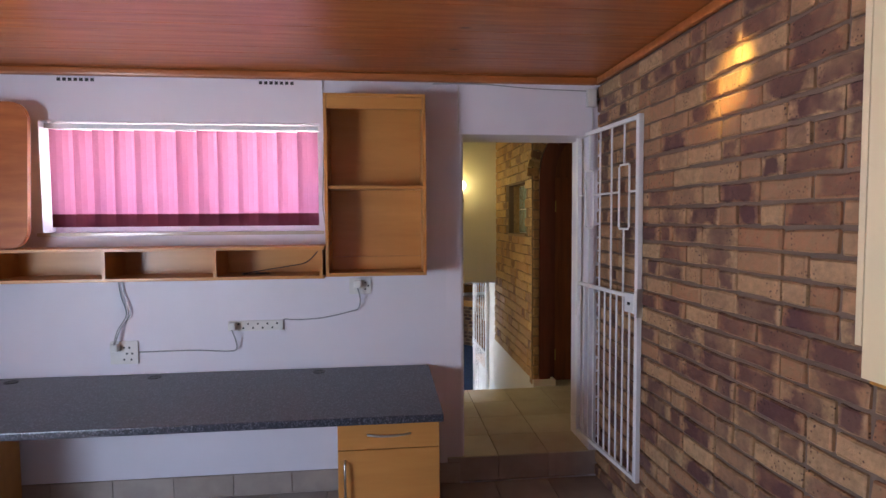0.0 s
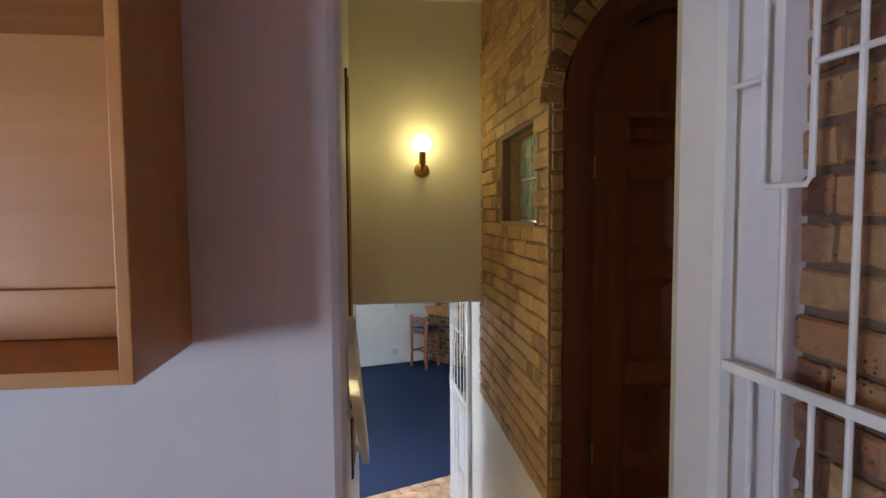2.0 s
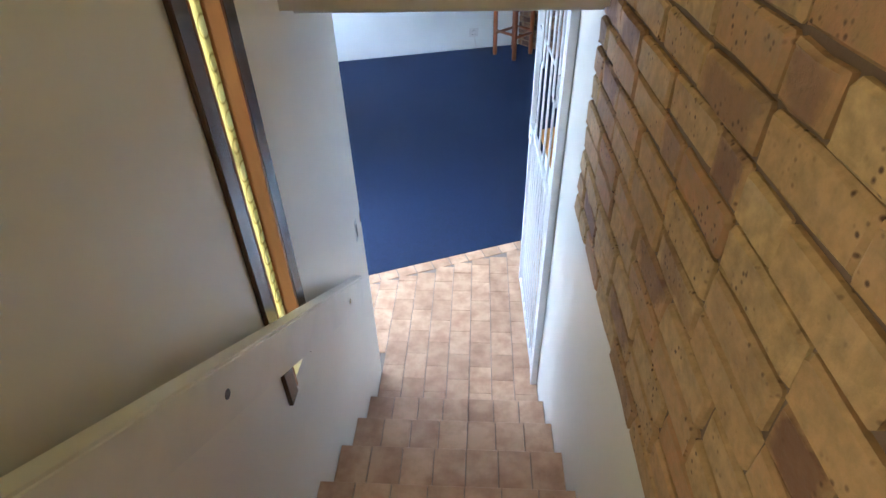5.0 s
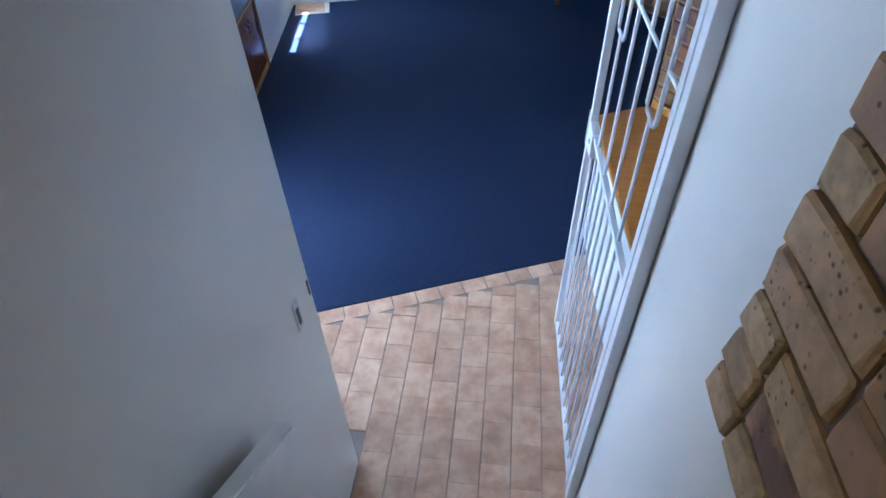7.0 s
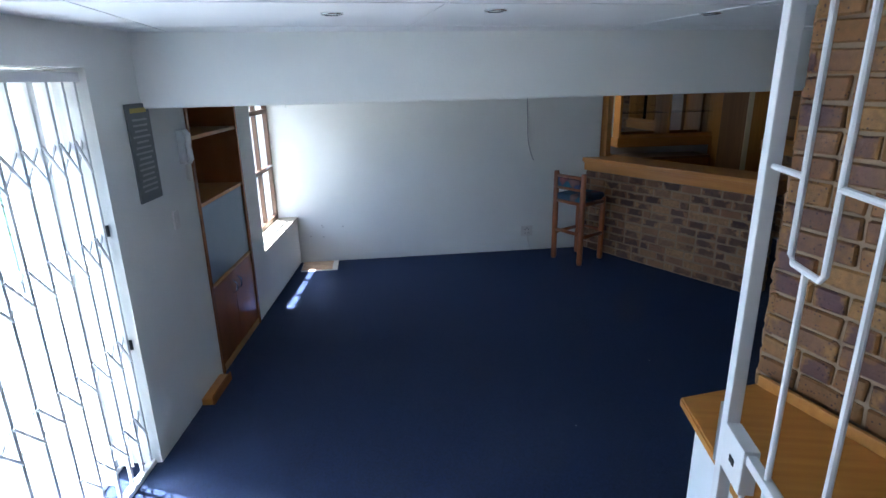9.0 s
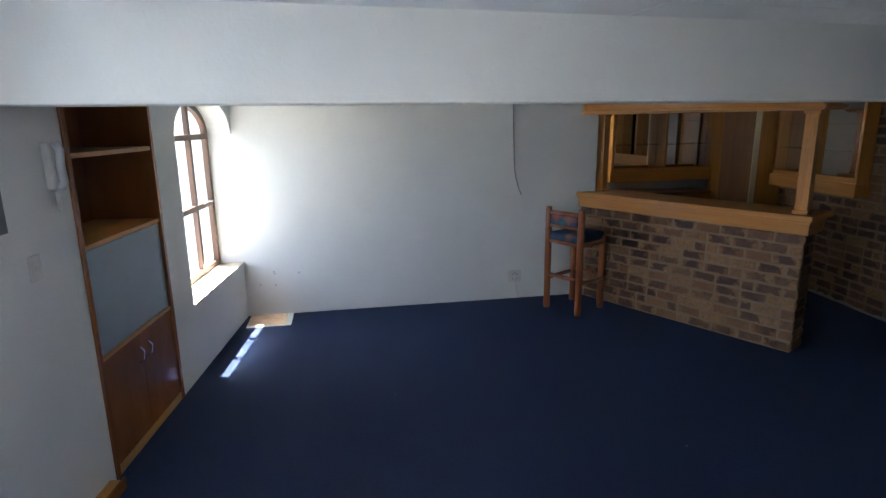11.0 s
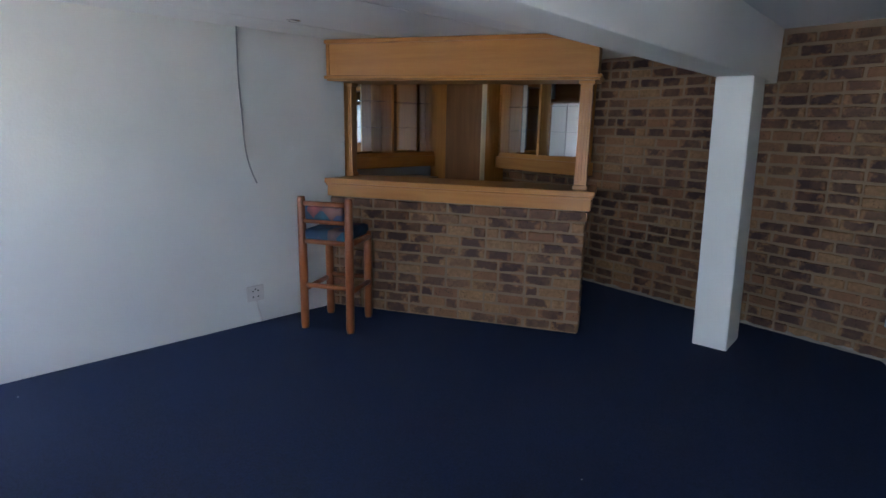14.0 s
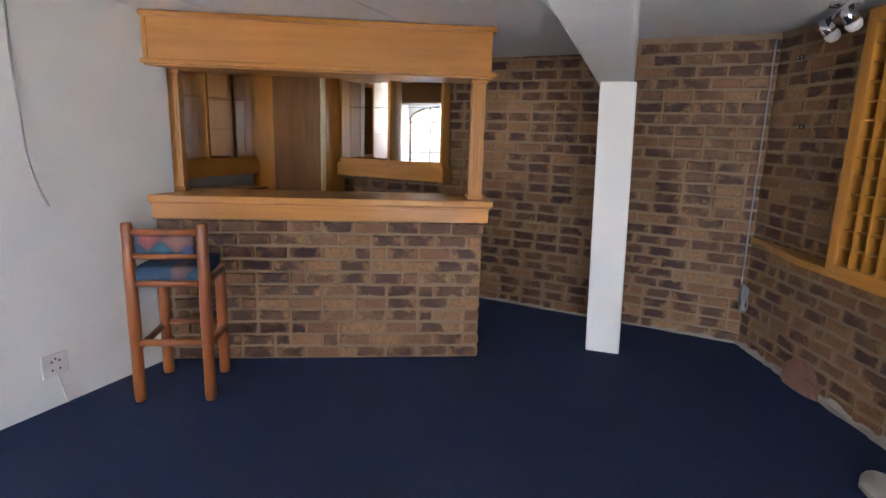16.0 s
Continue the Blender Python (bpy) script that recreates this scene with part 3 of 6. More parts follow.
wall("wall_landing_east", (2.72, 3.6), (2.72, 5.1), LAND, 3.05, 0.2, WHITE_S, "cream landing wall")
setting("ceiling_landing", box(bmesh.new(), (0.1, 3.75, 3.05), (3.0, 6.7, 3.15)), WHITE_S, "cream ceiling over the landing", "ceiling")
setting("landing_base", box(bmesh.new(), (0.375, 3.41, LOW), (2.8, 4.765, LAND - 0.012)), GROUT, "grout bed under the landing tiles", "floor")
setting("threshold", box(bmesh.new(), (1.33, 4.767, LOW), (2.9, 5.06, LAND - 0.006)), CREAMTILE, "cream tiled threshold of the front door", "floor")
# unseen sheet added close behind the door to keep outdoor light out
setting("wall_porch", box(bmesh.new(), (1.364, 5.022, LAND - 0.005), (2.9, 5.058, 3.049)), WHITE_S, "unseen plaster sheet stopping light leaks behind the front door", "wall")
STEP, RISE, NOSE0 = 0.2726, (LAND - LOW) / 8, 4.775
bm = bmesh.new()
for k in range(7):
    box(bm, (0.372, NOSE0 + k * STEP - 0.01, LOW), (1.313, NOSE0 + (k + 1) * STEP - 0.012, LAND - (k + 1) * RISE - 0.012))
stairs = setting("staircase", bm, GROUT, "staircase going down, clad in terracotta tiles", "stairs")

# ---- kitchen shell ----
wall("wall_kitchen", (1.36, 3.40), (-2.9, 3.40), -0.12, KCEIL + 0.1, 0.35, WHITE_K, "lilac white kitchen wall with window and doorway",
     [(0.065, 0.985, 0.0, 2.18), (1.74, 3.30, 1.60, 2.235)])
wall("wall_kitchen_west", (-2.9, 3.4), (-2.9, -1.6), -0.12, KCEIL + 0.1, 0.2, WHITE_K, "lilac white kitchen wall with a side window", [(2.5, 3.6, 0.7, 1.7)])
wall("wall_kitchen_back", (-2.9, -1.6), (1.36, -1.6), -0.12, KCEIL + 0.1, 0.2, WHITE_K, "plain lilac white kitchen wall")
JAMB = [(0.375, 3.40), (0.375, 3.53), (0.472, 3.53), (0.481, 3.527), (0.486, 3.518), (0.486, 3.422), (0.480, 3.408), (0.467, 3.40)]
setting("wall_doorway_jamb", prism(bmesh.new(), JAMB[::-1], 0.0, 2.18), WHITE_K, "lilac white doorway jamb with a rounded corner", "wall")
setting("floor_kitchen", box(bmesh.new(), (-2.9, -1.6, -0.12), (1.4, 3.40, -0.012)), GROUT, "grout bed under the kitchen tiles", "floor")
bm = box(bmesh.new(), (-2.9, -1.6, KCEIL + 0.02), (1.4, 3.75, KCEIL + 0.14))
y = -1.6
rnd = random.Random(4)
while y < 3.36:
    w = min(0.105, 3.40 - y)
    box(bm, (-2.9, y + 0.001, KCEIL + rnd.uniform(0, 0.002)), (1.36, y + w - 0.0015, KCEIL + 0.019))
    y += 0.105
setting("ceiling_kitchen", bm, PINE, "varnished orange pine plank ceiling with knots", "ceiling")
bm = box(bmesh.new(), (-2.9, 3.355, KCEIL - 0.045), (1.315, 3.398, KCEIL - 0.001), 0.012)
setting("cornice_far", bm, PINE, "varnished pine cornice", "trim")
bm = box(bmesh.new(), (1.312, -1.6, KCEIL - 0.045), (1.342, 3.39, KCEIL - 0.001), 0.012)
setting("cornice_side", bm, PINE, "varnished pine cornice over the brick wall", "trim")
# ---- kitchen things ----


def open_cabinet():
    t = thing("wall_cabinet", "open birch veneer wall cabinet with one shelf, empty", "cabinet", pose(-0.331, 3.172, 1.342))
    w, d, h = 0.570, 0.226, 1.025
    for x in (0, w - 0.018):
        part("side_panel", box(bmesh.new(), (x, 0, 0), (x + 0.018, d, h), 0.002), MAPLE, t)
    part("bottom_panel", box(bmesh.new(), (0.018, 0.001, 0), (w - 0.018, d, 0.02), 0.001), MAPLE, t)
    part("top_panel", box(bmesh.new(), (0.018, 0.001, h - 0.018), (w - 0.018, d, h), 0.001), MAPLE, t)
    part("fascia", box(bmesh.new(), (0.019, 0.002, h - 0.085), (w - 0.019, 0.02, h - 0.019), 0.002), MAPLE, t)
    part("shelf", box(bmesh.new(), (0.018, 0.02, 0.495), (w - 0.018, d, 0.513), 0.001), MAPLE, t)
    part("back_panel", box(bmesh.new(), (0.018, d - 0.012, 0.02), (w - 0.018, d - 0.004, h - 0.018)), MAPLE, t)
    part("back_rail", box(bmesh.new(), (0.019, d - 0.03, 0.021), (w - 0.019, d - 0.0125, 0.10), 0.002), MAPLE, t)


def cubby_shelf():
    t = thing("wall_shelf", "long birch shelf with open cubbies under the window", "shelf", pose(0, 0, 0))
    x0, x1 = -2.85, -0.336
    part("top_board", box(bmesh.new(), (x0, 3.15, 1.498), (x1, 3.40, 1.516), 0.002), MAPLE, t)
    part("bottom_board", box(bmesh.new(), (x0, 3.15, 1.335), (x1, 3.40, 1.353), 0.002), MAPLE, t)
    part("back_panel", box(bmesh.new(), (x0 + 0.002, 3.3905, 1.3535), (x1 - 0.002, 3.398, 1.4975)), MAPLE, t)
    for x in (-2.66, -2.08, -1.505, -0.928, -0.356):
        part("divider", box(bmesh.new(), (x - 0.009, 3.152, 1.353), (x + 0.009, 3.39, 1.498)), MAPLE, t)


def desk():
    t = thing("worktop", "dark speckled laminate worktop on pedestals", "worktop", pose(0, 0, 0))
    part("slab", box(bmesh.new(), (-2.88, 2.50, 0.730), (0.262, 3.392, 0.766), 0.006), LAMINATE, t)
    for x in (-2.085, -1.321, -0.394):
        bm = lathe(bmesh.new(), [(0.036, 0), (0.036, 0.003), (0.028, 0.003), (0.026, 0.001)], pose(x, 3.30, 0.7665))
        part("grommet", bm, BLACK, t, "black cable grommet")


def pedestal(x):
    t = thing("desk_pedestal", "birch drawer pedestal with steel bar handles under the worktop", "pedestal", pose(x, 2.545, 0), "desk pedestals")
    w = 0.475
    part("carcass", box(bmesh.new(), (0, 0.019, 0.0), (w, 0.80, 0.73), 0.002), MAPLE, t)
    dr = part("drawer", box(bmesh.new(), (0.002, 0, 0.60), (w - 0.002, 0.018, 0.728), 0.002), MAPLE, t)
    dd = part("door", box(bmesh.new(), (0.002, 0, 0.06), (w - 0.002, 0.018, 0.596), 0.002), MAPLE, t)
    pts = [(w / 2 + s * 0.1, -0.026 * (1 - (s / 1.0) ** 2 * 0.9), 0.668) for s in [k / 6 - 1 for k in range(13)]]
    part("handle", tube(bmesh.new(), pts, 0.005), STEEL, dr, "curved steel bar handle", True)
    bm = tube(bmesh.new(), [(0.035, 0, 0.37), (0.035, -0.025, 0.38), (0.035, -0.025, 0.54), (0.035, 0, 0.55)], 0.0055)
    part("handle", bm, STEEL, dd, "steel bar handle", True)


def kitchen_window():
    t = thing("window_kitchen", "white framed kitchen window behind pink blinds", "window", pose(0, 0, 0), kind="structure")
    x0, x1, z0, z1 = -1.94, -0.38, 1.60, 2.235
    for n, a, b in (("frame_side", (x0, 3.53, z0), (x0 + 0.04, 3.58, z1)), ("frame_side", (x1 - 0.04, 3.53, z0), (x1, 3.58, z1)),
                    ("frame_top", (x0 + 0.04, 3.53, z1 - 0.04), (x1 - 0.04, 3.58, z1)), ("frame_bottom", (x0 + 0.04, 3.53, z0), (x1 - 0.04, 3.58, z0 + 0.04)),
                    ("mullion", (-1.18, 3.535, z0 + 0.04), (-1.14, 3.575, z1 - 0.04))):
        part(n, box(bmesh.new(), a, b, 0.004), WHITEMETAL, t)
    g = part("pane", box(bmesh.new(), (x0 + 0.03, 3.553, z0 + 0.03), (x1 - 0.03, 3.557, z1 - 0.03)), GLASS, t)
    g.visible_shadow = False
    part("sill", box(bmesh.new(), (x0 - 0.02, 3.375, z0 - 0.022), (x1 + 0.02, 3.53, z0 - 0.002), 0.003), CREAMTILE, t, "tiled sill")


def pink_blinds():
    t = thing("vertical_blind", "pink vertical fabric blind with maroon hems, closed", "blind", pose(0, 0, 0))
    x0, x1, z0, z1 = -1.90, -0.40, 1.63, 2.19
    part("headrail", box(bmesh.new(), (x0 - 0.03, 3.43, z1 + 0.005), (x1 + 0.015, 3.465, z1 + 0.035), 0.003), WHITEMETAL, t, "white aluminium headrail")
    n = 13
    r = random.Random(2)
    for i in range(n):
        c = x0 + (i + 0.5) * (x1 - x0) / n
        half = 0.061
        tilt = r.uniform(17, 25) + (14 if i == 1 else 0)
        m = pose(c + (0.012 if i == 1 else 0), 3.448, 0, r.uniform(-0.6, 0.6), 0, tilt)
        bm = bmesh.new()
        for s in range(4):
            xa, xb = -half + s * half / 2, -half + (s + 1) * half / 2
            ya, yb = 0.010 * math.cos(xa / half * 1.4), 0.010 * math.cos(xb / half * 1.4)
            vs = [bm.verts.new(m @ Vector(p)) for p in ((xa, ya, z0 + 0.075), (xb, yb, z0 + 0.075), (xb, yb, z1), (xa, ya, z1))]
            bm.faces.new(vs)
        sl = part("slat", bm, PINKBLIND, t)
        bm = bmesh.new()
        for s in range(4):
            xa, xb = -half + s * half / 2, -half + (s + 1) * half / 2
            ya, yb = 0.010 * math.cos(xa / half * 1.4), 0.010 * math.cos(xb / half * 1.4)
            for off in (0, 0.003):
                vs = [bm.verts.new(m @ Vector(p)) for p in ((xa, ya - off, z0), (xb, yb - off, z0), (xb, yb - off, z0 + 0.075), (xa, ya - off, z0 + 0.075))]
                bm.faces.new(vs)
        part("hem", bm, MAROON, sl, "maroon weighted hem")
        bm = box(bmesh.new(), (c - 0.012, 3.444, z1), (c + 0.012, 3.452, z1 + 0.006))
        part("hanger", bm, WHITEMETAL, sl)


def leaning_board():
    t = thing("wooden_board", "varnished wooden board with rounded corners standing on the shelf", "board", pose(-2.62, 3.22, 1.517, -4, 0, 0))
    bm = bmesh.new()
    w, h, r = 0.70, 0.80, 0.09
    pts = []
    for cx, cz, a0 in ((w - r, r, -90), (w - r, h - r, 0), (r, h - r, 90), (r, r, 180)):
        pts += [(cx + r * math.cos(radians(a0 + k * 15)), cz + r * math.sin(radians(a0 + k * 15))) for k in range(7)]
    slab(bm, pts, Matrix(), 0.03)
    bmesh.ops.bevel(bm, geom=[e for e in bm.edges if abs(e.verts[0].co.y - e.verts[1].co.y) < 1e-5], offset=0.006, segments=2, affect="EDGES")
    part("panel", bm, PINE, t)


def socket(name, m, w, h, holes, label, category="socket"):
    t = thing(name, label, category, m)
    part("plate", box(bmesh.new(), (-w / 2, -0.012, -h / 2), (w / 2, 0, h / 2), 0.004), PLASTIC, t)
    for x, z in holes:
        bm = lathe(bmesh.new(), [(0.006, 0), (0.006, 0.002)], pose(x, -0.0125, z, 90), 10)
        part("hole", bm, BLACK, t)
    return t


def cable(pts, r=0.004, label="grey cable along the wall", mat=None, name="cable"):
    t = thing(name, label, "cable")
    fine = []
    for i in range(len(pts) - 1):
        p0, p1, p2, p3 = (Vector(pts[max(0, min(len(pts) - 1, i + k))]) for k in (-1, 0, 1, 2))
        for s in range(5):
            u = s / 5
            fine.append(0.5 * ((2 * p1) + (p2 - p0) * u + (2 * p0 - 5 * p1 + 4 * p2 - p3) * u * u + (3 * p1 - p0 - 3 * p2 + p3) * u ** 3))
    fine.append(Vector(pts[-1]))
    part("sheath", tube(bmesh.new(), fine, r, 6), mat or GREYCABLE, t, "", True)


def security_gate(name, m, width, height, label, lock_z=0.94, ring=(0.46, 0.80)):
    """White steel gate leaf: hinge at x = 0, free stile at x = width, z from 0 to height."""
    t = thing(name, label, "gate", m)
    for x in (0.0, width - 0.03):
        part("stile", box(bmesh.new(), (x, -0.014, 0), (x + 0.03, 0.014, height), 0.003), WHITEMETAL, t)
    for z in (0.0, lock_z, height - 0.025):
        part("rail", box(bmesh.new(), (0.03, -0.010, z), (width - 0.03, 0.010, z + 0.022), 0.003), WHITEMETAL, t)
    inner = width - 0.06
    n = 5
    za, zb, zm = lock_z + 0.022, height - 0.025, lock_z + 0.022 + (height - lock_z) * 0.57
    ring_lo, ring_hi = za + (zb - za) * ring[0], za + (zb - za) * ring[1]
    for i in range(1, n):
        x = 0.03 + inner * i / n
        if i in (1, n - 1):
            part("bar", rod(bmesh.new(), (x, 0, za), (x, 0, ring_lo), 0.006, n=8), WHITEMETAL, t)
            part("bar", rod(bmesh.new(), (x, 0, ring_hi), (x, 0, zb), 0.006, n=8), WHITEMETAL, t)
            k, q = 0.055, 0.012
            pts = [(x - k + q, 0, ring_lo), (x + k - q, 0, ring_lo), (x + k, 0, ring_lo + q), (x + k, 0, ring_hi - q), (x + k - q, 0, ring_hi), (x - k + q, 0, ring_hi), (x - k, 0, ring_hi - q), (x - k, 0, ring_lo + q), (x - k + q, 0, ring_lo), (x, 0, ring_lo)]
            part("ring", tube(bmesh.new(), pts, 0.006), WHITEMETAL, t)
        else:
            part("bar", rod(bmesh.new(), (x, 0, za), (x, 0, zb), 0.006, n=8), WHITEMETAL, t)
    for a, b in ((0.03, 0.03 + inner / n - 0.055), (0.03 + inner / n + 0.055, 0.03 + inner * (n - 1) / n - 0.055), (0.03 + inner * (n - 1) / n + 0.055, width - 0.03)):
        part("crossbar", rod(bmesh.new(), (a, 0, zm), (b, 0, zm), 0.006, n=8), WHITEMETAL, t)
    for i in range(1, 2 * n):
        x = 0.03 + inner * i / (2 * n)
        part("bar", rod(bmesh.new(), (x, 0, 0.022), (x, 0, lock_z), 0.006, n=8), WHITEMETAL, t)
    lk = part("lock_box", box(bmesh.new(), (width - 0.13, -0.016, lock_z - 0.075), (width - 0.03, 0.016, lock_z + 0.03), 0.003), WHITEMETAL, t)
    part("keyhole", box(bmesh.new(), (width - 0.095, -0.018, lock_z - 0.035), (width - 0.07, 0.018, lock_z - 0.018), 0.003), BLACK, lk)
    part("lock_plate", box(bmesh.new(), (width - 0.001, -0.018, lock_z - 0.09), (width + 0.006, 0.018, lock_z + 0.06), 0.002), STEEL, lk)
    return t


open_cabinet()
cubby_shelf()
desk()
pedestal(-0.228)
pedestal(-2.56)
kitchen_window()
pink_blinds()
leaning_board()
socket("wall_socket", pose(-0.15, 3.399, 1.262), 0.13, 0.10, [(0.03, 0.02), (0.03, -0.02), (0.048, 0.0), (-0.03, 0.02)], "white double wall socket under the cabinet")
socket("power_strip", pose(-0.77, 3.399, 1.035), 0.32, 0.062, [(-0.10 + k * 0.028, 0.012 * (-1) ** k) for k in range(9)], "white multi plug strip fixed to the wall", "power strip")
socket("wall_socket", pose(-1.52, 3.399, 0.895), 0.155, 0.135, [(0.0, 0.03), (0.03, 0.03), (0.015, -0.005), (0.045, -0.005), (0.0, -0.04), (0.04, -0.04)], "white surface socket box above the worktop")
for x, z in ((-0.165, 1.275), (-0.90, 1.04), (-1.56, 0.93)):
    t = thing("plug", "white plug pushed into a socket", "plug", pose(x, 3.385, z), "plugs")
    part("body", box(bmesh.new(), (-0.022, -0.04, -0.022), (0.022, 0, 0.022), 0.008), PLASTIC, t)
cable([(-0.165, 3.35, 1.255), (-0.15, 3.36, 1.19), (-0.16, 3.385, 1.13), (-0.20, 3.39, 1.11), (-0.36, 3.39, 1.075), (-0.50, 3.39, 1.065), (-0.61, 3.39, 1.07)])
cable([(-0.90, 3.35, 1.02), (-0.88, 3.36, 0.95), (-0.885, 3.385, 0.90), (-0.93, 3.392, 0.885), (-1.10, 3.392, 0.895), (-1.28, 3.392, 0.897), (-1.44, 3.392, 0.895)])
cable([(-1.56, 3.35, 0.95), (-1.545, 3.37, 1.03), (-1.50, 3.385, 1.12), (-1.53, 3.39, 1.24), (-1.54, 3.39, 1.335)], 0.003)
cable([(-1.555, 3.35, 0.95), (-1.53, 3.375, 1.04), (-1.475, 3.385, 1.13), (-1.51, 3.39, 1.25), (-1.52, 3.39, 1.335)], 0.003)
cable([(-0.39, 3.30, 1.48), (-0.45, 3.25, 1.42), (-0.56, 3.22, 1.40), (-0.68, 3.24, 1.38), (-0.80, 3.22, 1.36), (-0.66, 3.28, 1.359), (-0.75, 3.32, 1.358)], 0.003, "black cable coiled in the shelf cubby", BLACK)
cable([(-0.355, 3.393, 2.49), (-0.352, 3.392, 2.2), (-0.36, 3.392, 1.9), (-0.365, 3.39, 1.75), (-0.35, 3.385, 1.62)], 0.003)
cable([(0.455, 3.396, 2.49), (0.455, 3.396, 2.19)], 0.003, "thin white cable down the wall to the doorway", PLASTIC)
cable([(0.30, 3.393, 2.478), (0.6, 3.393, 2.482), (0.9, 3.393, 2.462), (1.26, 3.393, 2.452)], 0.003)
t = thing("alarm_sensor", "small white alarm sensor box in the corner", "sensor", pose(1.285, 3.39, 2.40))
part("housing", box(bmesh.new(), (-0.03, -0.035, -0.05), (0.03, 0, 0.06), 0.008), PLASTIC, t)
cable([(1.295, 3.39, 2.35), (1.30, 3.39, 2.25), (1.292, 3.39, 2.19)], 0.003, "thin white cable below the sensor", PLASTIC)
for x in (-1.73, -0.62):
    t = thing("wall_vent", "row of small dark ventilation holes under the cornice", "vent", pose(x, 3.398, 2.468), "wall vents")
    for k in range(7):
        part("hole", box(bmesh.new(), (-0.10 + k * 0.030, -0.003, -0.010), (-0.082 + k * 0.030, 0.0, 0.008)), BLACK, t)
security_gate("security_gate", along((1.258, 3.53), (1.322, 2.765), 0.25), 0.768, 1.95, "white painted steel security gate standing open against the brick", 0.98, (0.38, 0.76))
t = thing("wall_unit", "cream and oak kitchen wall unit on the brick wall", "cabinet", pose(0, 0, 0))
part("body", box(bmesh.new(), (1.085, 0.2, 1.285), (1.335, 1.13, 2.42), 0.002), OAK, t)
part("side_panel", box(bmesh.new(), (1.062, 1.131, 1.372), (1.335, 1.149, 2.43), 0.002), CREAMPANEL, t, "cream end panel")
part("door", box(bmesh.new(), (1.062, 0.2, 1.30), (1.083, 1.129, 2.42), 0.003), CREAMPANEL, t, "cream door")

# ---- landing and stair things ----


def stair_rail():
    t = thing("handrail", "thick cream painted wooden handrail with a rounded end", "handrail", Matrix())
    d = Vector((0, 2.17, -1.415)).normalized()
    n = Vector((0, -d.z, d.y))
    o = Vector((0.415, 4.345, 1.115))
    L, h = 2.56, 0.128
    prof = [(0, 0.0), (L, 0.0), (L, h), (0.09, h), (0.045, h * 0.93), (0.015, h * 0.75), (0, h * 0.5)]
    bm = bmesh.new()
    sides = [[bm.verts.new(o + d * a + n * b + Vector((x, 0, 0))) for a, b in prof] for x in (0.0, 0.05)]
    bm.faces.new(sides[0]), bm.faces.new(sides[1][::-1])
    k = len(prof)
    for i in range(k):
        bm.faces.new((sides[0][i], sides[1][i], sides[1][(i + 1) % k], sides[0][(i + 1) % k]))
    bmesh.ops.bevel(bm, geom=[e for e in bm.edges if abs(e.verts[0].co.x - e.verts[1].co.x) < 1e-5], offset=0.006, segments=2, affect="EDGES")
    part("beam", bm, RAILPAINT, t)
    for u in (0.2, 1.25, 2.3):
        p = o + d * u + n * (h / 2)
        part("spacer", rod(bmesh.new(), (0.37, p.y, p.z), (0.416, p.y, p.z), 0.022), RAILPAINT, t)
        part("plug", rod(bmesh.new(), (0.464, p.y, p.z), (0.4662, p.y, p.z), 0.011), STRIP, t, "dowel plug over a screw")


def glass_slot(y0, y1, z0, z1, wood_w):
    t = thing("window_slot", "narrow upright slot window of amber bottle glass in dark wood", "window", Matrix(), "stair slot windows", "structure")
    for a, b in ((y0 - wood_w, y0), (y1, y1 + wood_w)):
        part("trim", box(bmesh.new(), (0.366, a, z0 - 0.02), (0.384, b, z1 + 0.02), 0.003), STRIP, t, "dark stained trim")
    part("lining", box(bmesh.new(), (0.20, y1 - 0.012, z0), (0.383, y1 - 0.0005, z1)), SLOTWOOD, t, "varnished honey wood lining")
    part("lining", box(bmesh.new(), (0.20, y0 + 0.0005, z0), (0.383, y0 + 0.012, z1)), SLOTWOOD, t, "varnished honey wood lining")
    part("pane", box(bmesh.new(), (0.332, y0 + 0.012, z0), (0.338, y1 - 0.012, z1)), AMBER, t, "amber bottle glass")


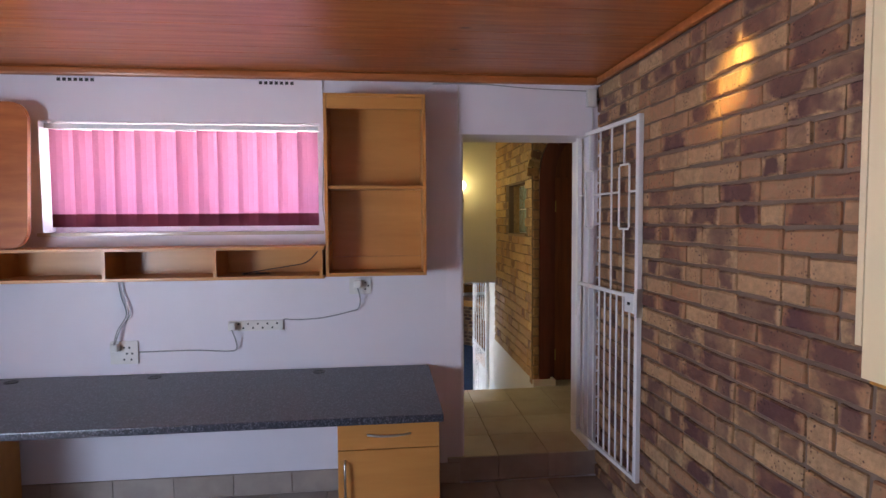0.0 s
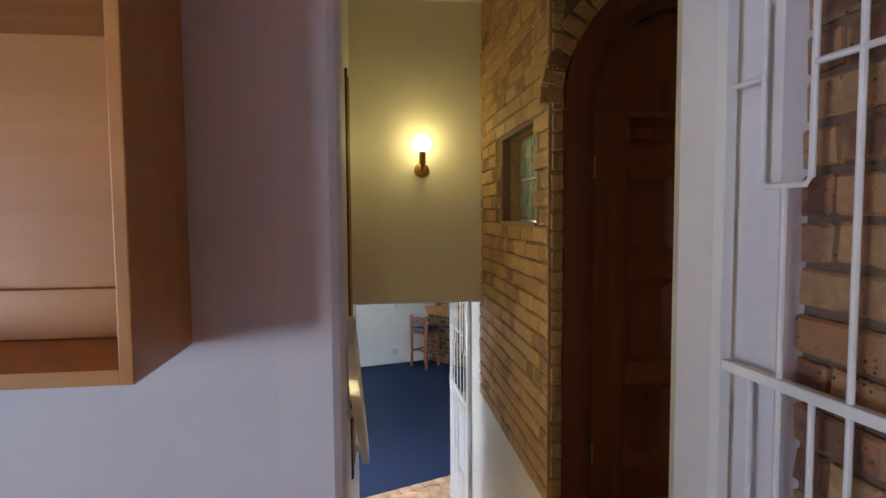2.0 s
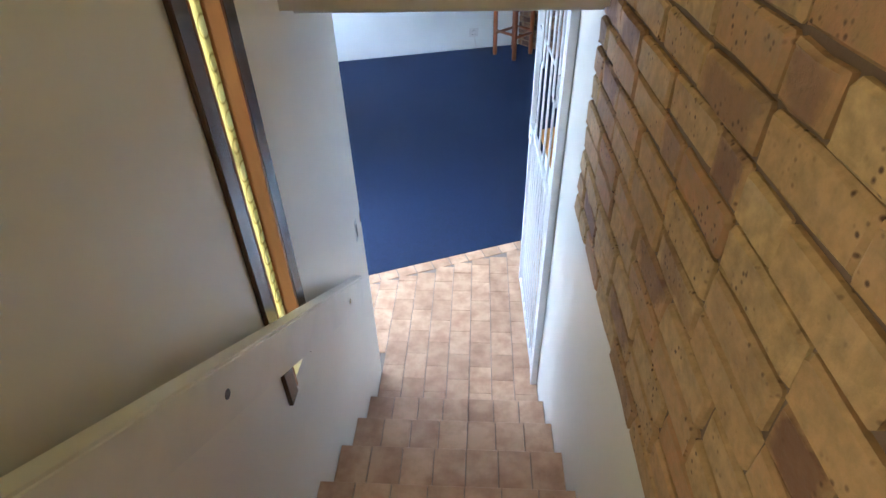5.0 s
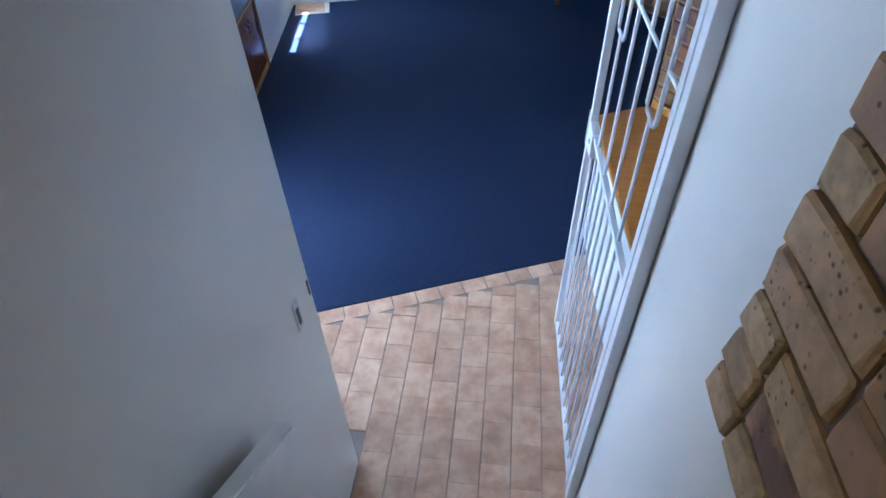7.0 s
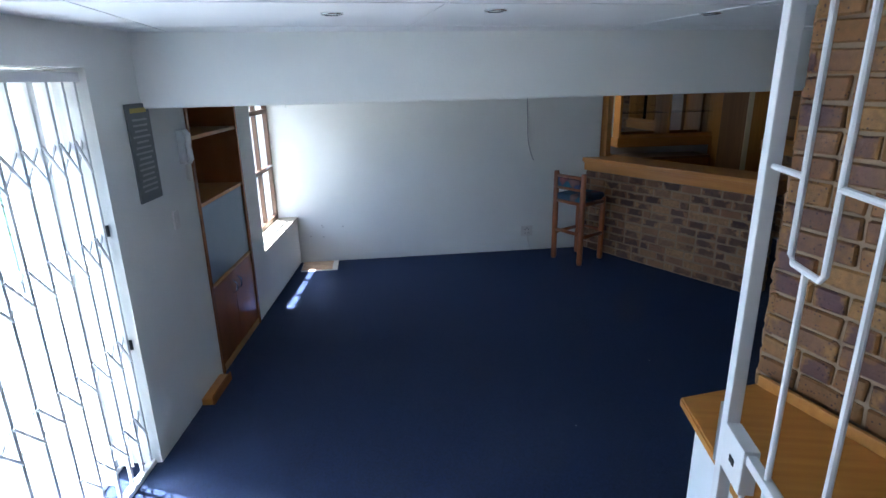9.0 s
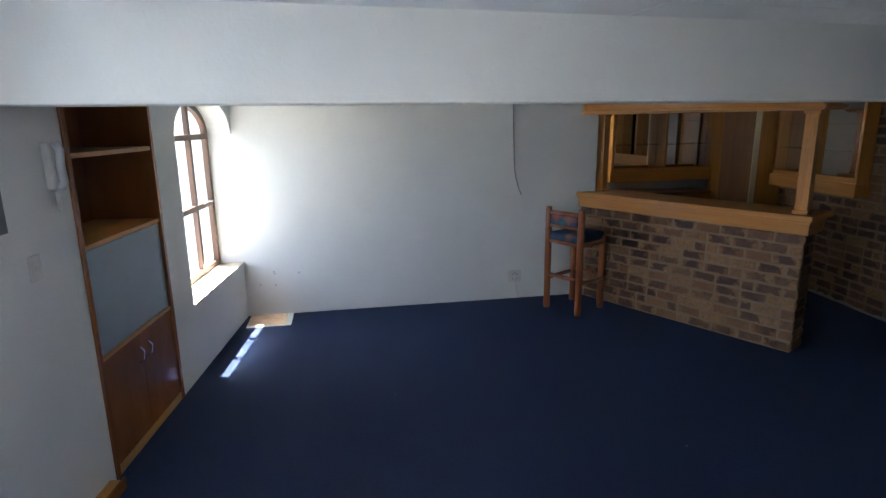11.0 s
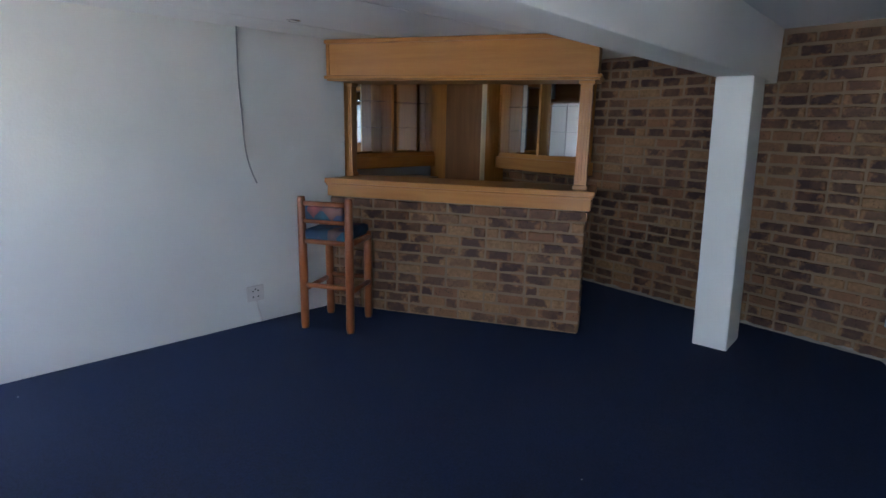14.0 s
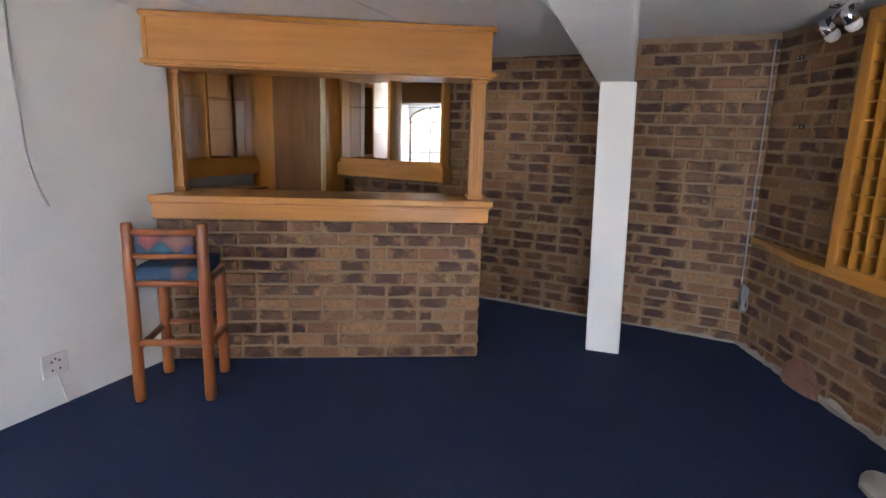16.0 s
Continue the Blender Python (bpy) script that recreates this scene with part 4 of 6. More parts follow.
def front_door():
    t = thing("door_front", "arched mahogany front door with sunk panels, closed", "door", Matrix(), "", "structure")
    x0, w, y, z0 = 1.54, 0.95, 4.985, LAND + 0.004
    spring = 2.03
    r = w / 2
    cx = x0 + r
    arc = [(cx + r * math.cos(a), spring + r * math.sin(a)) for a in [k * math.pi / 20 for k in range(21)]]
    bm = slab(bmesh.new(), [(x0 + w, z0)] + arc + [(x0, z0)], pose(0, y, 0), 0.04)
    leaf = part("leaf", bm, MAHOGANY, t)
    # stiles and rails stand proud, panels are sunk in between
    for a, b in ((x0 + 0.001, x0 + 0.165), (x0 + 0.435, x0 + 0.515), (x0 + w - 0.165, x0 + w - 0.001)):
        part("stile", box(bmesh.new(), (a, y - 0.056, z0), (b, y + 0.001, spring), 0.004), MAHOGANY, leaf)
    rails = [(z0, 0.335), (0.735, 0.845), (1.245, 1.355), (1.76, 1.87), (2.0, 2.03)]
    for a, b in rails:
        part("rail", box(bmesh.new(), (x0 + 0.166, y - 0.054, a), (x0 + 0.434, y + 0.001, b), 0.004), MAHOGANY, leaf)
        part("rail", box(bmesh.new(), (x0 + 0.516, y - 0.054, a), (x0 + w - 0.166, y + 0.001, b), 0.004), MAHOGANY, leaf)
    for (_, a), (b, _) in zip(rails, rails[1:]):
        for xa, xb in ((x0 + 0.166, x0 + 0.434), (x0 + 0.516, x0 + w - 0.166)):
            bm = bmesh.new()
            lo = [bm.verts.new(p) for p in ((xa, y - 0.052, a), (xb, y - 0.052, a), (xb, y - 0.052, b), (xa, y - 0.052, b))]
            q = min(0.055, (b - a) * 0.3)
            hi = [bm.verts.new(p) for p in ((xa + q, y - 0.003, a + q), (xb - q, y - 0.003, a + q), (xb - q, y - 0.003, b - q), (xa + q, y - 0.003, b - q))]
            bm.faces.new(hi)
            for k in range(4):
                bm.faces.new((lo[k], lo[(k + 1) % 4], hi[(k + 1) % 4], hi[k]))
            part("panel", bm, MAHOGANY, leaf)
    # arched frame in two steps
    for name, ra, rb, ya, yb in (("frame", r + 0.004, r + 0.075, 4.90, 5.02), ("outer_frame", r + 0.065, r + 0.165, 4.835, 4.94)):
        bm = bmesh.new()
        ins = [(cx + ra, z0)] + [(cx + ra * math.cos(a), spring + ra * math.sin(a)) for a in [k * math.pi / 20 for k in range(21)]] + [(cx - ra, z0)]
        out = [(cx + rb, z0)] + [(cx + rb * math.cos(a), spring + rb * math.sin(a)) for a in [k * math.pi / 20 for k in range(21)]] + [(cx - rb, z0)]
        for i in range(len(ins) - 1):
            slab(bm, [ins[i], ins[i + 1], out[i + 1], out[i]], pose(0, ya, 0), yb - ya)
        bmesh.ops.remove_doubles(bm, verts=bm.verts[:], dist=1e-5)
        part(name, bm, REDFRAME, t, "oiled red wooden frame")
    for z in (0.36, 1.72):
        part("hinge", box(bmesh.new(), (x0 - 0.02, y - 0.069, z), (x0 + 0.012, y - 0.055, z + 0.1), 0.003), BRASS, t, "aged brass hinge")


def wall_lamp():
    t = thing("wall_lamp", "lit brass wall lamp with a round glass globe", "lamp", pose(0.867, 6.42, 1.87))
    part("backplate", lathe(bmesh.new(), [(0.052, 0), (0.052, 0.012), (0.03, 0.022)], pose(0, 0, 0, 90)), BRASS, t, "", True)
    part("arm", tube(bmesh.new(), [(0, -0.015, 0), (0, -0.08, 0.0), (0, -0.11, 0.02), (0, -0.115, 0.05)], 0.009), BRASS, t, "", True)
    part("cup", lathe(bmesh.new(), [(0.012, 0), (0.024, 0.02), (0.024, 0.10), (0.030, 0.11)], pose(0, -0.115, 0.02)), BRASS, t, "", True)
    bm = bmesh.new()
    bmesh.ops.create_uvsphere(bm, u_segments=20, v_segments=12, radius=0.062, matrix=pose(0, -0.115, 0.175))
    g = part("globe", bm, LAMPGLASS, t, "glowing glass globe", True)
    g.visible_shadow = False


def glass_blocks():
    t = thing("window_glass_blocks", "four glass blocks set in a brick niche", "window", Matrix(), "", "structure")
    for i in range(2):
        for k in range(2):
            ya, za = 5.30 + i * 0.243, 1.519 + k * 0.241
            bm = box(bmesh.new(), (1.42, ya, za), (1.50, ya + 0.236, za + 0.236), 0.012)
            part("glass_block", bm, GLASSBLOCK, t)
    part("grout", box(bmesh.new(), (1.43, 5.06, 1.513), (1.495, 5.78, 2.0)), PLASTIC, t)
    for n, a, b in (("reveal", (1.36, 5.781, 1.49), (1.50, 5.84, 2.03)), ("reveal", (1.36, 5.0, 1.49), (1.50, 5.059, 2.03)), ("head", (1.36, 5.0, 2.001), (1.50, 5.84, 2.06)), ("base", (1.36, 5.0, 1.43), (1.50, 5.84, 1.4845))):
        part(n, box(bmesh.new(), a, b), BRICK_Y, t)
    part("sill", box(bmesh.new(), (1.30, 5.05, 1.485), (1.44, 5.79, 1.512), 0.004), MORTAR, t, "cement sill")


stair_rail()
glass_slot(4.70, 4.835, 0.15, 2.40, 0.058)
glass_slot(5.87, 6.03, -0.05, 2.40, 0.060)
front_door()
wall_lamp()
glass_blocks()
t = thing("light_switch", "white three lever light switch on the stair wall", "switch", pose(0.371, 4.28, 1.557))
part("plate", box(bmesh.new(), (0, -0.050, -0.078), (0.012, 0.050, 0.078), 0.005), PLASTIC, t)
for k in range(3):
    part("lever", box(bmesh.new(), (0.012, -0.004, -0.042 + k * 0.034), (0.019, 0.016, -0.020 + k * 0.034), 0.003), PLASTIC, t)
t = thing("strike_plate", "dark metal door strike let into the doorway jamb", "strike", pose(0.4865, 3.49, 1.24))
part("plate", box(bmesh.new(), (0, -0.012, -0.07), (0.002, 0.012, 0.07), 0.0008), STEEL, t)
part("slot", box(bmesh.new(), (0.0021, -0.006, -0.045), (0.0032, 0.006, -0.01)), BLACK, t)
t = thing("strike_plate", "bare metal gate strike let into the plaster", "strike", pose(0.371, 6.89, -0.175))
part("plate", box(bmesh.new(), (0, -0.018, -0.055), (0.003, 0.018, 0.055), 0.001), STEEL, t)
part("slot", box(bmesh.new(), (0.002, -0.008, -0.035), (0.0045, 0.008, 0.03)), BLACK, t)
t = thing("wall_chip", "small chip in the plaster near the corner", "chip", pose(0.371, 6.995, -0.17))
part("scar", box(bmesh.new(), (0, -0.005, -0.03), (0.002, 0.005, 0.03)), MORTAR_D, t)

# ---- lounge things ----
for u, z in ((5.48, -0.91), (5.47, -1.04), (5.61, -1.03), (5.25, -0.93), (5.47, -0.93)):
    t = thing("wall_chip", "small chip knocked out of the white plaster", "chip", FARM @ pose(u, 0.001, z), "plaster chips")
    part("scar", lathe(bmesh.new(), [(0.009, 0), (0.007, 0.0010), (0.003, 0.0015)], pose(0, 0, 0, -90, 0, 0), 7), MORTAR_CHIP, t)
security_gate("security_gate", along((1.29, 6.985), (1.268, 7.89), LOW + 0.03), 0.90, 2.18, "white painted steel gate standing open at the foot of the stairs", 1.20, (0.44, 0.93))
t = thing("gate_post", "white steel gate post with worn paint", "post", pose(1.30, 6.955, LOW))
part("post", box(bmesh.new(), (-0.024, -0.02, 0), (0.012, 0.02, 2.2), 0.003), WHITEMETAL, t)
t = thing("low_cabinet", "white low cabinet with a honey oak top against the brick pier", "cabinet", Matrix())
TOP = [(1.405, 8.66), (1.50, 7.05), (2.06, 7.05), (2.06, 8.18), (1.73, 8.80)]
bm = prism(bmesh.new(), TOP, -0.535, -0.50)
bmesh.ops.bevel(bm, geom=bm.edges[:], offset=0.006, segments=2, affect="EDGES")
part("worktop", bm, OAK, t, "honey oak worktop")
part("body", prism(bmesh.new(), [(1.46, 8.62), (1.545, 7.07), (2.04, 7.07), (2.04, 8.17), (1.72, 8.74)], LOW, -0.536), WHITEWOOD, t)
bm = box(bmesh.new(), (0.02, 0.016, -0.499), (span((2.08, 8.2), (1.74, 8.84)) - 0.01, 0.034, -0.455), 0.003)
bm.transform(along((2.08, 8.16), (1.74, 8.80)))
part("upstand", bm, OAK, t)


def slider():
    u0, u1 = SLIDER_U
    z0, z1 = LOW + 0.005, 0.715
    t = thing("door_slider", "white aluminium sliding glass door to the sunny yard", "door", LEFTM.copy(), "", "structure")
    y = -0.19
    for n, a, b in (("frame_side", (u0, y - 0.05, z0), (u0 + 0.045, y, z1)), ("frame_side", (u1 - 0.045, y - 0.05, z0), (u1, y, z1)), ("frame_head", (u0 + 0.045, y - 0.05, z1 - 0.045), (u1 - 0.045, y, z1)),
                    ("track", (u0 + 0.045, y - 0.05, z0), (u1 - 0.045, y, z0 + 0.03)), ("meeting_stile", ((u0 + u1) / 2 - 0.03, y - 0.045, z0 + 0.03), ((u0 + u1) / 2 + 0.03, y - 0.005, z1 - 0.045)),
                    ("side_stile", (u0 + 0.046, y - 0.045, z0 + 0.03), (u0 + 0.10, y - 0.005, z1 - 0.045))):
        part(n, box(bmesh.new(), a, b, 0.003), WHITEMETAL, t)
    for a, b in ((u0 + 0.10, (u0 + u1) / 2 - 0.03), ((u0 + u1) / 2 + 0.03, u1 - 0.045)):
        g = part("pane", box(bmesh.new(), (a, y - 0.028, z0 + 0.03), (b, y - 0.022, z1 - 0.045)), GLASS, t)
        g.visible_shadow = False
    # folding trellis gate inside the glass
    g = thing("trellis_gate", "white folding trellis security gate across the sliding door", "gate", LEFTM.copy())
    yt = -0.045
    n, top = 13, 0.66
    xs = [u0 + 0.03 + (u1 - u0 - 0.06) * (k / n) ** 1.15 for k in range(n + 1)]
    for x in xs:
        part("upright", box(bmesh.new(), (x - 0.008, yt - 0.008, z0 + 0.03), (x + 0.008, yt + 0.008, top)), WHITEMETAL, g)
    for zc in (-1.05, -0.62, -0.10, 0.34):
        for a, b in zip(xs, xs[1:]):
            h = 0.075
            part("lattice", rod(bmesh.new(), (a, yt + 0.009, zc - h), (b, yt + 0.009, zc + h), 0.007, n=6), WHITEMETAL, g)
            part("lattice", rod(bmesh.new(), (a, yt - 0.009, zc + h), (b, yt - 0.009, zc - h), 0.007, n=6), WHITEMETAL, g)
    part("top_track", box(bmesh.new(), (u0 + 0.01, yt - 0.02, top), (u1 - 0.01, yt + 0.02, top + 0.04), 0.003), WHITEMETAL, g)
    part("floor_track", box(bmesh.new(), (u0 + 0.01, yt - 0.02, z0), (u1 - 0.01, yt + 0.02, z0 + 0.028), 0.003), WHITEMETAL, g)
    # vertical blind, slats turned open
    b = thing("vertical_blind", "white vertical blind turned half open over the sliding door", "blind", LEFTM.copy())
    yb = -0.125
    part("headrail", box(bmesh.new(), (u0 + 0.01, yb - 0.02, 0.665), (u1 - 0.01, yb + 0.02, 0.708), 0.003), WHITEMETAL, b, "white aluminium headrail")
    k = 11
    for i in range(k):
        c = u0 + 0.04 + (u1 - u0 - 0.08) * (i + 0.5) / k
        bm = bmesh.new()
        m = pose(c, yb, 0, 0, 0, 80 + 4 * math.sin(i * 2.3))
        for s in range(3):
            xa, xb = -0.044 + s * 0.0293, -0.044 + (s + 1) * 0.0293
            ya, yc = 0.005 * math.cos(xa * 30), 0.005 * math.cos(xb * 30)
            bm.faces.new([bm.verts.new(m @ Vector(p)) for p in ((xa, ya, z0 + 0.06), (xb, yc, z0 + 0.06), (xb, yc, 0.66), (xa, ya, 0.66))])
        sl = part("slat", bm, WHITEBLIND, b)
    for z in (-0.02, -0.62):
        s = thing("lock_keeper", "small black lock keeper on the door reveal", "lock", LEFTM @ pose(u0 + 0.001, -0.05, z), "lock keepers")
        part("plate", box(bmesh.new(), (0, -0.018, -0.028), (0.004, 0.018, 0.028), 0.001), BLACK, s)


def arch_window():
    u0, u1 = WIN_U
    t = thing("window_arched", "arched timber window with cream sill, sun outside", "window", LEFTM.copy(), "", "structure")
    mid, half = (u0 + u1) / 2, (u1 - u0) / 2
    spring, rise, y, d = 0.37, 0.29, -0.24, 0.045
    N = 20
    ang = [k * math.pi / N for k in range(N + 1)]
    bm = bmesh.new()
    o = [(mid + half * math.cos(a), spring + rise * math.sin(a)) for a in ang]
    i_ = [(mid + (half - 0.05) * math.cos(a), spring + (rise - 0.05) * math.sin(a)) for a in ang]
    for k in range(N):
        slab(bm, [o[k], o[k + 1], i_[k + 1], i_[k]], pose(0, y, 0), d)
    bmesh.ops.remove_doubles(bm, verts=bm.verts[:], dist=1e-5)
    part("arch_frame", bm, WINDOWWOOD, t)
    for a, b in ((u0, u0 + 0.05), (u1 - 0.05, u1)):
        part("jamb", box(bmesh.new(), (a, y, -0.80), (b, y + d, spring), 0.004), WINDOWWOOD, t)
    for c in (mid - half / 3.0 - 0.02, mid + half / 3.0 - 0.02):
        zt = spring + (rise - 0.05) * math.sqrt(max(0, 1 - ((c + 0.02 - mid) / (half - 0.05)) ** 2)) + 0.02
        part("mullion", box(bmesh.new(), (c, y + 0.002, -0.745), (c + 0.045, y + d - 0.002, zt), 0.003), WINDOWWOOD, t)
    part("cill_rail", box(bmesh.new(), (u0 + 0.05, y, -0.80), (u1 - 0.05, y + d, -0.745), 0.004), WINDOWWOOD, t)
    for z in (-0.25, 0.325):
        part("transom", box(bmesh.new(), (u0 + 0.05, y + 0.004, z), (u1 - 0.05, y + d - 0.004, z + 0.045), 0.003), WINDOWWOOD, t)
    bm = tube(bmesh.new(), [(u0 + 0.07, y + d, -0.215), (u0 + 0.09, y + d + 0.03, -0.205), (u0 + 0.22, y + d + 0.035, -0.195), (u0 + 0.34, y + d + 0.03, -0.205)], 0.006)
    part("casement_stay", bm, STEEL, t, "steel casement stay")
    bm = bmesh.new()
    slab(bm, [(u0 + 0.03, -0.78)] + [(mid + (half - 0.03) * math.cos(a), spring + (rise - 0.03) * math.sin(a)) for a in ang[::-1]] + [(u1 - 0.03, -0.78)], pose(0, y + 0.02, 0), 0.004)
    part("pane", bm, GLASS, t).visible_shadow = False
    part("sill", box(bmesh.new(), (0.0, -0.195, -0.814), (u1 - 0.002, 0.010, -0.796), 0.004), CREAMTILE, t, "cream tiled sill")


def built_in():
    u0, u1 = CAB_U
    t = thing("built_in_cabinet", "built in reddish wood cabinet with open shelves, grey flap and doors", "cabinet", LEFTM.copy())
    z0, z1, d = LOW + 0.002, 0.615, 0.40
    for a, b in ((u0 + 0.001, u0 + 0.03), (u1 - 0.03, u1 - 0.001)):
        part("side_panel", box(bmesh.new(), (a, -d, z0), (b, 0.012, z1), 0.003), CHERRY, t)
    part("back_panel", box(bmesh.new(), (u0 + 0.03, -d, z0), (u1 - 0.03, -d + 0.012, z1)), CHERRY, t)
    part("top_panel", box(bmesh.new(), (u0 + 0.03, -d + 0.012, z1 - 0.02), (u1 - 0.03, 0.004, z1)), CHERRY, t)
    part("plinth", box(bmesh.new(), (u0 + 0.03, -d + 0.012, z0), (u1 - 0.03, 0.004, z0 + 0.05), 0.003), OAK, t)
    for z in (0.30, -0.135):
        part("shelf", box(bmesh.new(), (u0 + 0.031, -d + 0.012, z), (u1 - 0.031, 0.002, z + 0.024), 0.003), OAK, t, "shelf with pale edge")
    part("flap", box(bmesh.new(), (u0 + 0.033, -0.025, -0.675), (u1 - 0.033, -0.006, -0.14), 0.003), GREYPANEL, t, "glossy blue grey flap")
    part("mid_rail", box(bmesh.new(), (u0 + 0.031, -d + 0.012, -0.70), (u1 - 0.031, 0.003, -0.68), 0.003), OAK, t)
    m = (u0 + u1) / 2
    for a, b, hx in ((u0 + 0.033, m - 0.001, m - 0.05), (m + 0.001, u1 - 0.033, m + 0.05)):
        dr = part("door", box(bmesh.new(), (a, -0.02, z0 + 0.052), (b, 0.0, -0.703), 0.003), CHERRY, t)
        part("handle", tube(bmesh.new(), [(hx, 0, -0.86), (hx, 0.03, -0.84), (hx, 0.032, -0.79), (hx, 0, -0.76)], 0.006), CHROME, dr, "chrome bow handle", True)


def intercom():
    t = thing("intercom", "white wall intercom handset with a curled lead", "intercom", LEFTM @ pose(left_u(9.87), 0.0, 0.28))
    part("base", box(bmesh.new(), (-0.05, 0, -0.10), (0.05, 0.035, 0.10), 0.012), PLASTIC, t)
    bm = tube(bmesh.new(), [(0.02, 0.045, 0.095), (0.02, 0.062, 0.07), (0.02, 0.055, 0.0), (0.02, 0.062, -0.07), (0.02, 0.045, -0.095)], 0.017)
    part("handset", bm, PLASTIC, t, "", True)
    coil = [(0.02 + 0.010 * math.cos(k), 0.03 + 0.010 * math.sin(k), -0.10 - 0.0022 * k) for k in [j * 0.8 for j in range(60)]]
    part("lead", tube(bmesh.new(), coil, 0.0028, 5), PLASTIC, t)


def notice():
    t = thing("notice_board", "grey printed notice board with a gold heading", "sign", LEFTM @ pose(left_u(9.425), 0.0, 0.30))
    part("board", box(bmesh.new(), (-0.115, 0.001, -0.25), (0.115, 0.012, 0.25), 0.003), SIGN, t)
    part("heading", box(bmesh.new(), (-0.08, 0.012, 0.205), (0.08, 0.0135, 0.228)), SIGNGOLD, t, "gold heading bar")
    r = random.Random(9)
    for k in range(14):
        w = r.uniform(0.06, 0.09)
        part("print_line", box(bmesh.new(), (-w, 0.012, 0.165 - k * 0.028), (w, 0.013, 0.175 - k * 0.028)), SIGNINK, t)


slider()
arch_window()
built_in()
intercom()
notice()
t = thing("light_switch", "white single light switch by the sliding door", "switch", LEFTM @ pose(left_u(9.66), 0.0, -0.12))
part("plate", box(bmesh.new(), (-0.035, 0, -0.055), (0.035, 0.009, 0.055), 0.004), PLASTIC, t)
part("lever", box(bmesh.new(), (-0.01, 0.009, -0.015), (0.01, 0.015, 0.015), 0.002), PLASTIC, t)
t = thing("wood_block", "short varnished wooden block lying by the wall", "block", LEFTM @ pose(left_u(9.76), 0.04, LOW))
part("body", box(bmesh.new(), (-0.16, -0.038, 0), (0.16, 0.030, 0.045), 0.006), OAK, t)
part("lip", box(bmesh.new(), (-0.16, 0.031, 0), (0.16, 0.043, 0.062), 0.004), CHERRY, t)
t = thing("floor_hatch", "terracotta floor tile in a white frame in the corner", "floor tile", along(B1, A1, LOW) @ pose(span(B1, A1) - 0.22, 0.17, 0))
part("frame", box(bmesh.new(), (-0.20, -0.165, 0), (0.19, 0.165, 0.006), 0.001), PLASTIC, t)
part("tile", box(bmesh.new(), (-0.145, -0.145, 0.006), (0.185, 0.14, 0.011), 0.002), TERRA, t)
socket("wall_socket", along(A1, B1) @ pose(0, 0, 0), 0.135, 0.12, [(-0.02, 0.02), (0.02, 0.02), (0.0, 0.035), (-0.02, -0.025), (0.02, -0.025)], "white wall socket low on the plastered wall").matrix_basis = along(A1, B1, -1.095) @ pose(2.615, 0, 0) @ pose(0, -0.001, 0)
cable([FARM @ Vector((span(B1, A1) - 2.62, 0.006, -1.11)), FARM @ Vector((span(B1, A1) - 2.63, 0.007, -1.2)), FARM @ Vector((span(B1, A1) - 2.66, 0.008, LOW + 0.003))], 0.006, "white conduit from socket to floor", PLASTIC)
cable([FARM @ Vector((span(B1, A1) - u, 0.008 + w, z)) for u, w, z in ((2.585, 0, LCEIL_FAR), (2.58, 0, 0.5), (2.59, 0.0, 0.2), (2.60, 0.004, -0.02), (2.63, 0.012, -0.17), (2.665, 0.02, -0.265))], 0.0055, "grey cable hanging from the ceiling down the wall")


def downlight(x, y, z):
    t = thing("downlight", "recessed chrome downlight in the ceiling", "downlight", pose(x, y, z), "ceiling downlights")
    part("trim", lathe(bmesh.new(), [(0.044, 0.0), (0.044, -0.006), (0.034, -0.008), (0.030, -0.002)]), CHROME, t, "", True)
    part("lamp", lathe(bmesh.new(), [(0.028, -0.001), (0.028, -0.005), (0.010, -0.006)]), PLASTIC, t, "", True)


for x, y in ((0.06, 9.0), (0.69, 9.08), (1.60, 9.5)):
    downlight(x, y, LCEIL)
for x, y in ((-0.70, 12.24), (0.05, 12.43), (1.11, 12.66)):
    downlight(x, y, LCEIL_FAR)


def spot_track():
    t = thing("spot_track", "chrome ceiling spotlight bar with white glass shades", "spotlight", pose(3.55, 10.12, LCEIL, 0, 0, 200))
    part("rail", box(bmesh.new(), (-0.45, -0.02, -0.06), (0.12, 0.02, -0.035), 0.005), CHROME, t)
    part("mount", lathe(bmesh.new(), [(0.05, 0), (0.05, -0.02), (0.012, -0.024), (0.012, -0.04)], pose(-0.15, 0, 0)), CHROME, t, "", True)
    for x, a in ((0.02, 30), (-0.32, 10)):
        m = pose(x, 0.0, -0.10, 45, 0, a)
        h = part("spot_head", lathe(bmesh.new(), [(0.012, 0.05), (0.034, 0.02), (0.040, -0.02), (0.036, -0.03)], m), CHROME, t, "", True)
        part("shade", lathe(bmesh.new(), [(0.036, -0.03), (0.040, -0.05), (0.030, -0.075), (0.010, -0.085)], m), PLASTIC, h, "white glass shade", True)
        part("stem", rod(bmesh.new(), (x, 0, -0.04), (x, 0, -0.085), 0.006), CHROME, h)


spot_track()
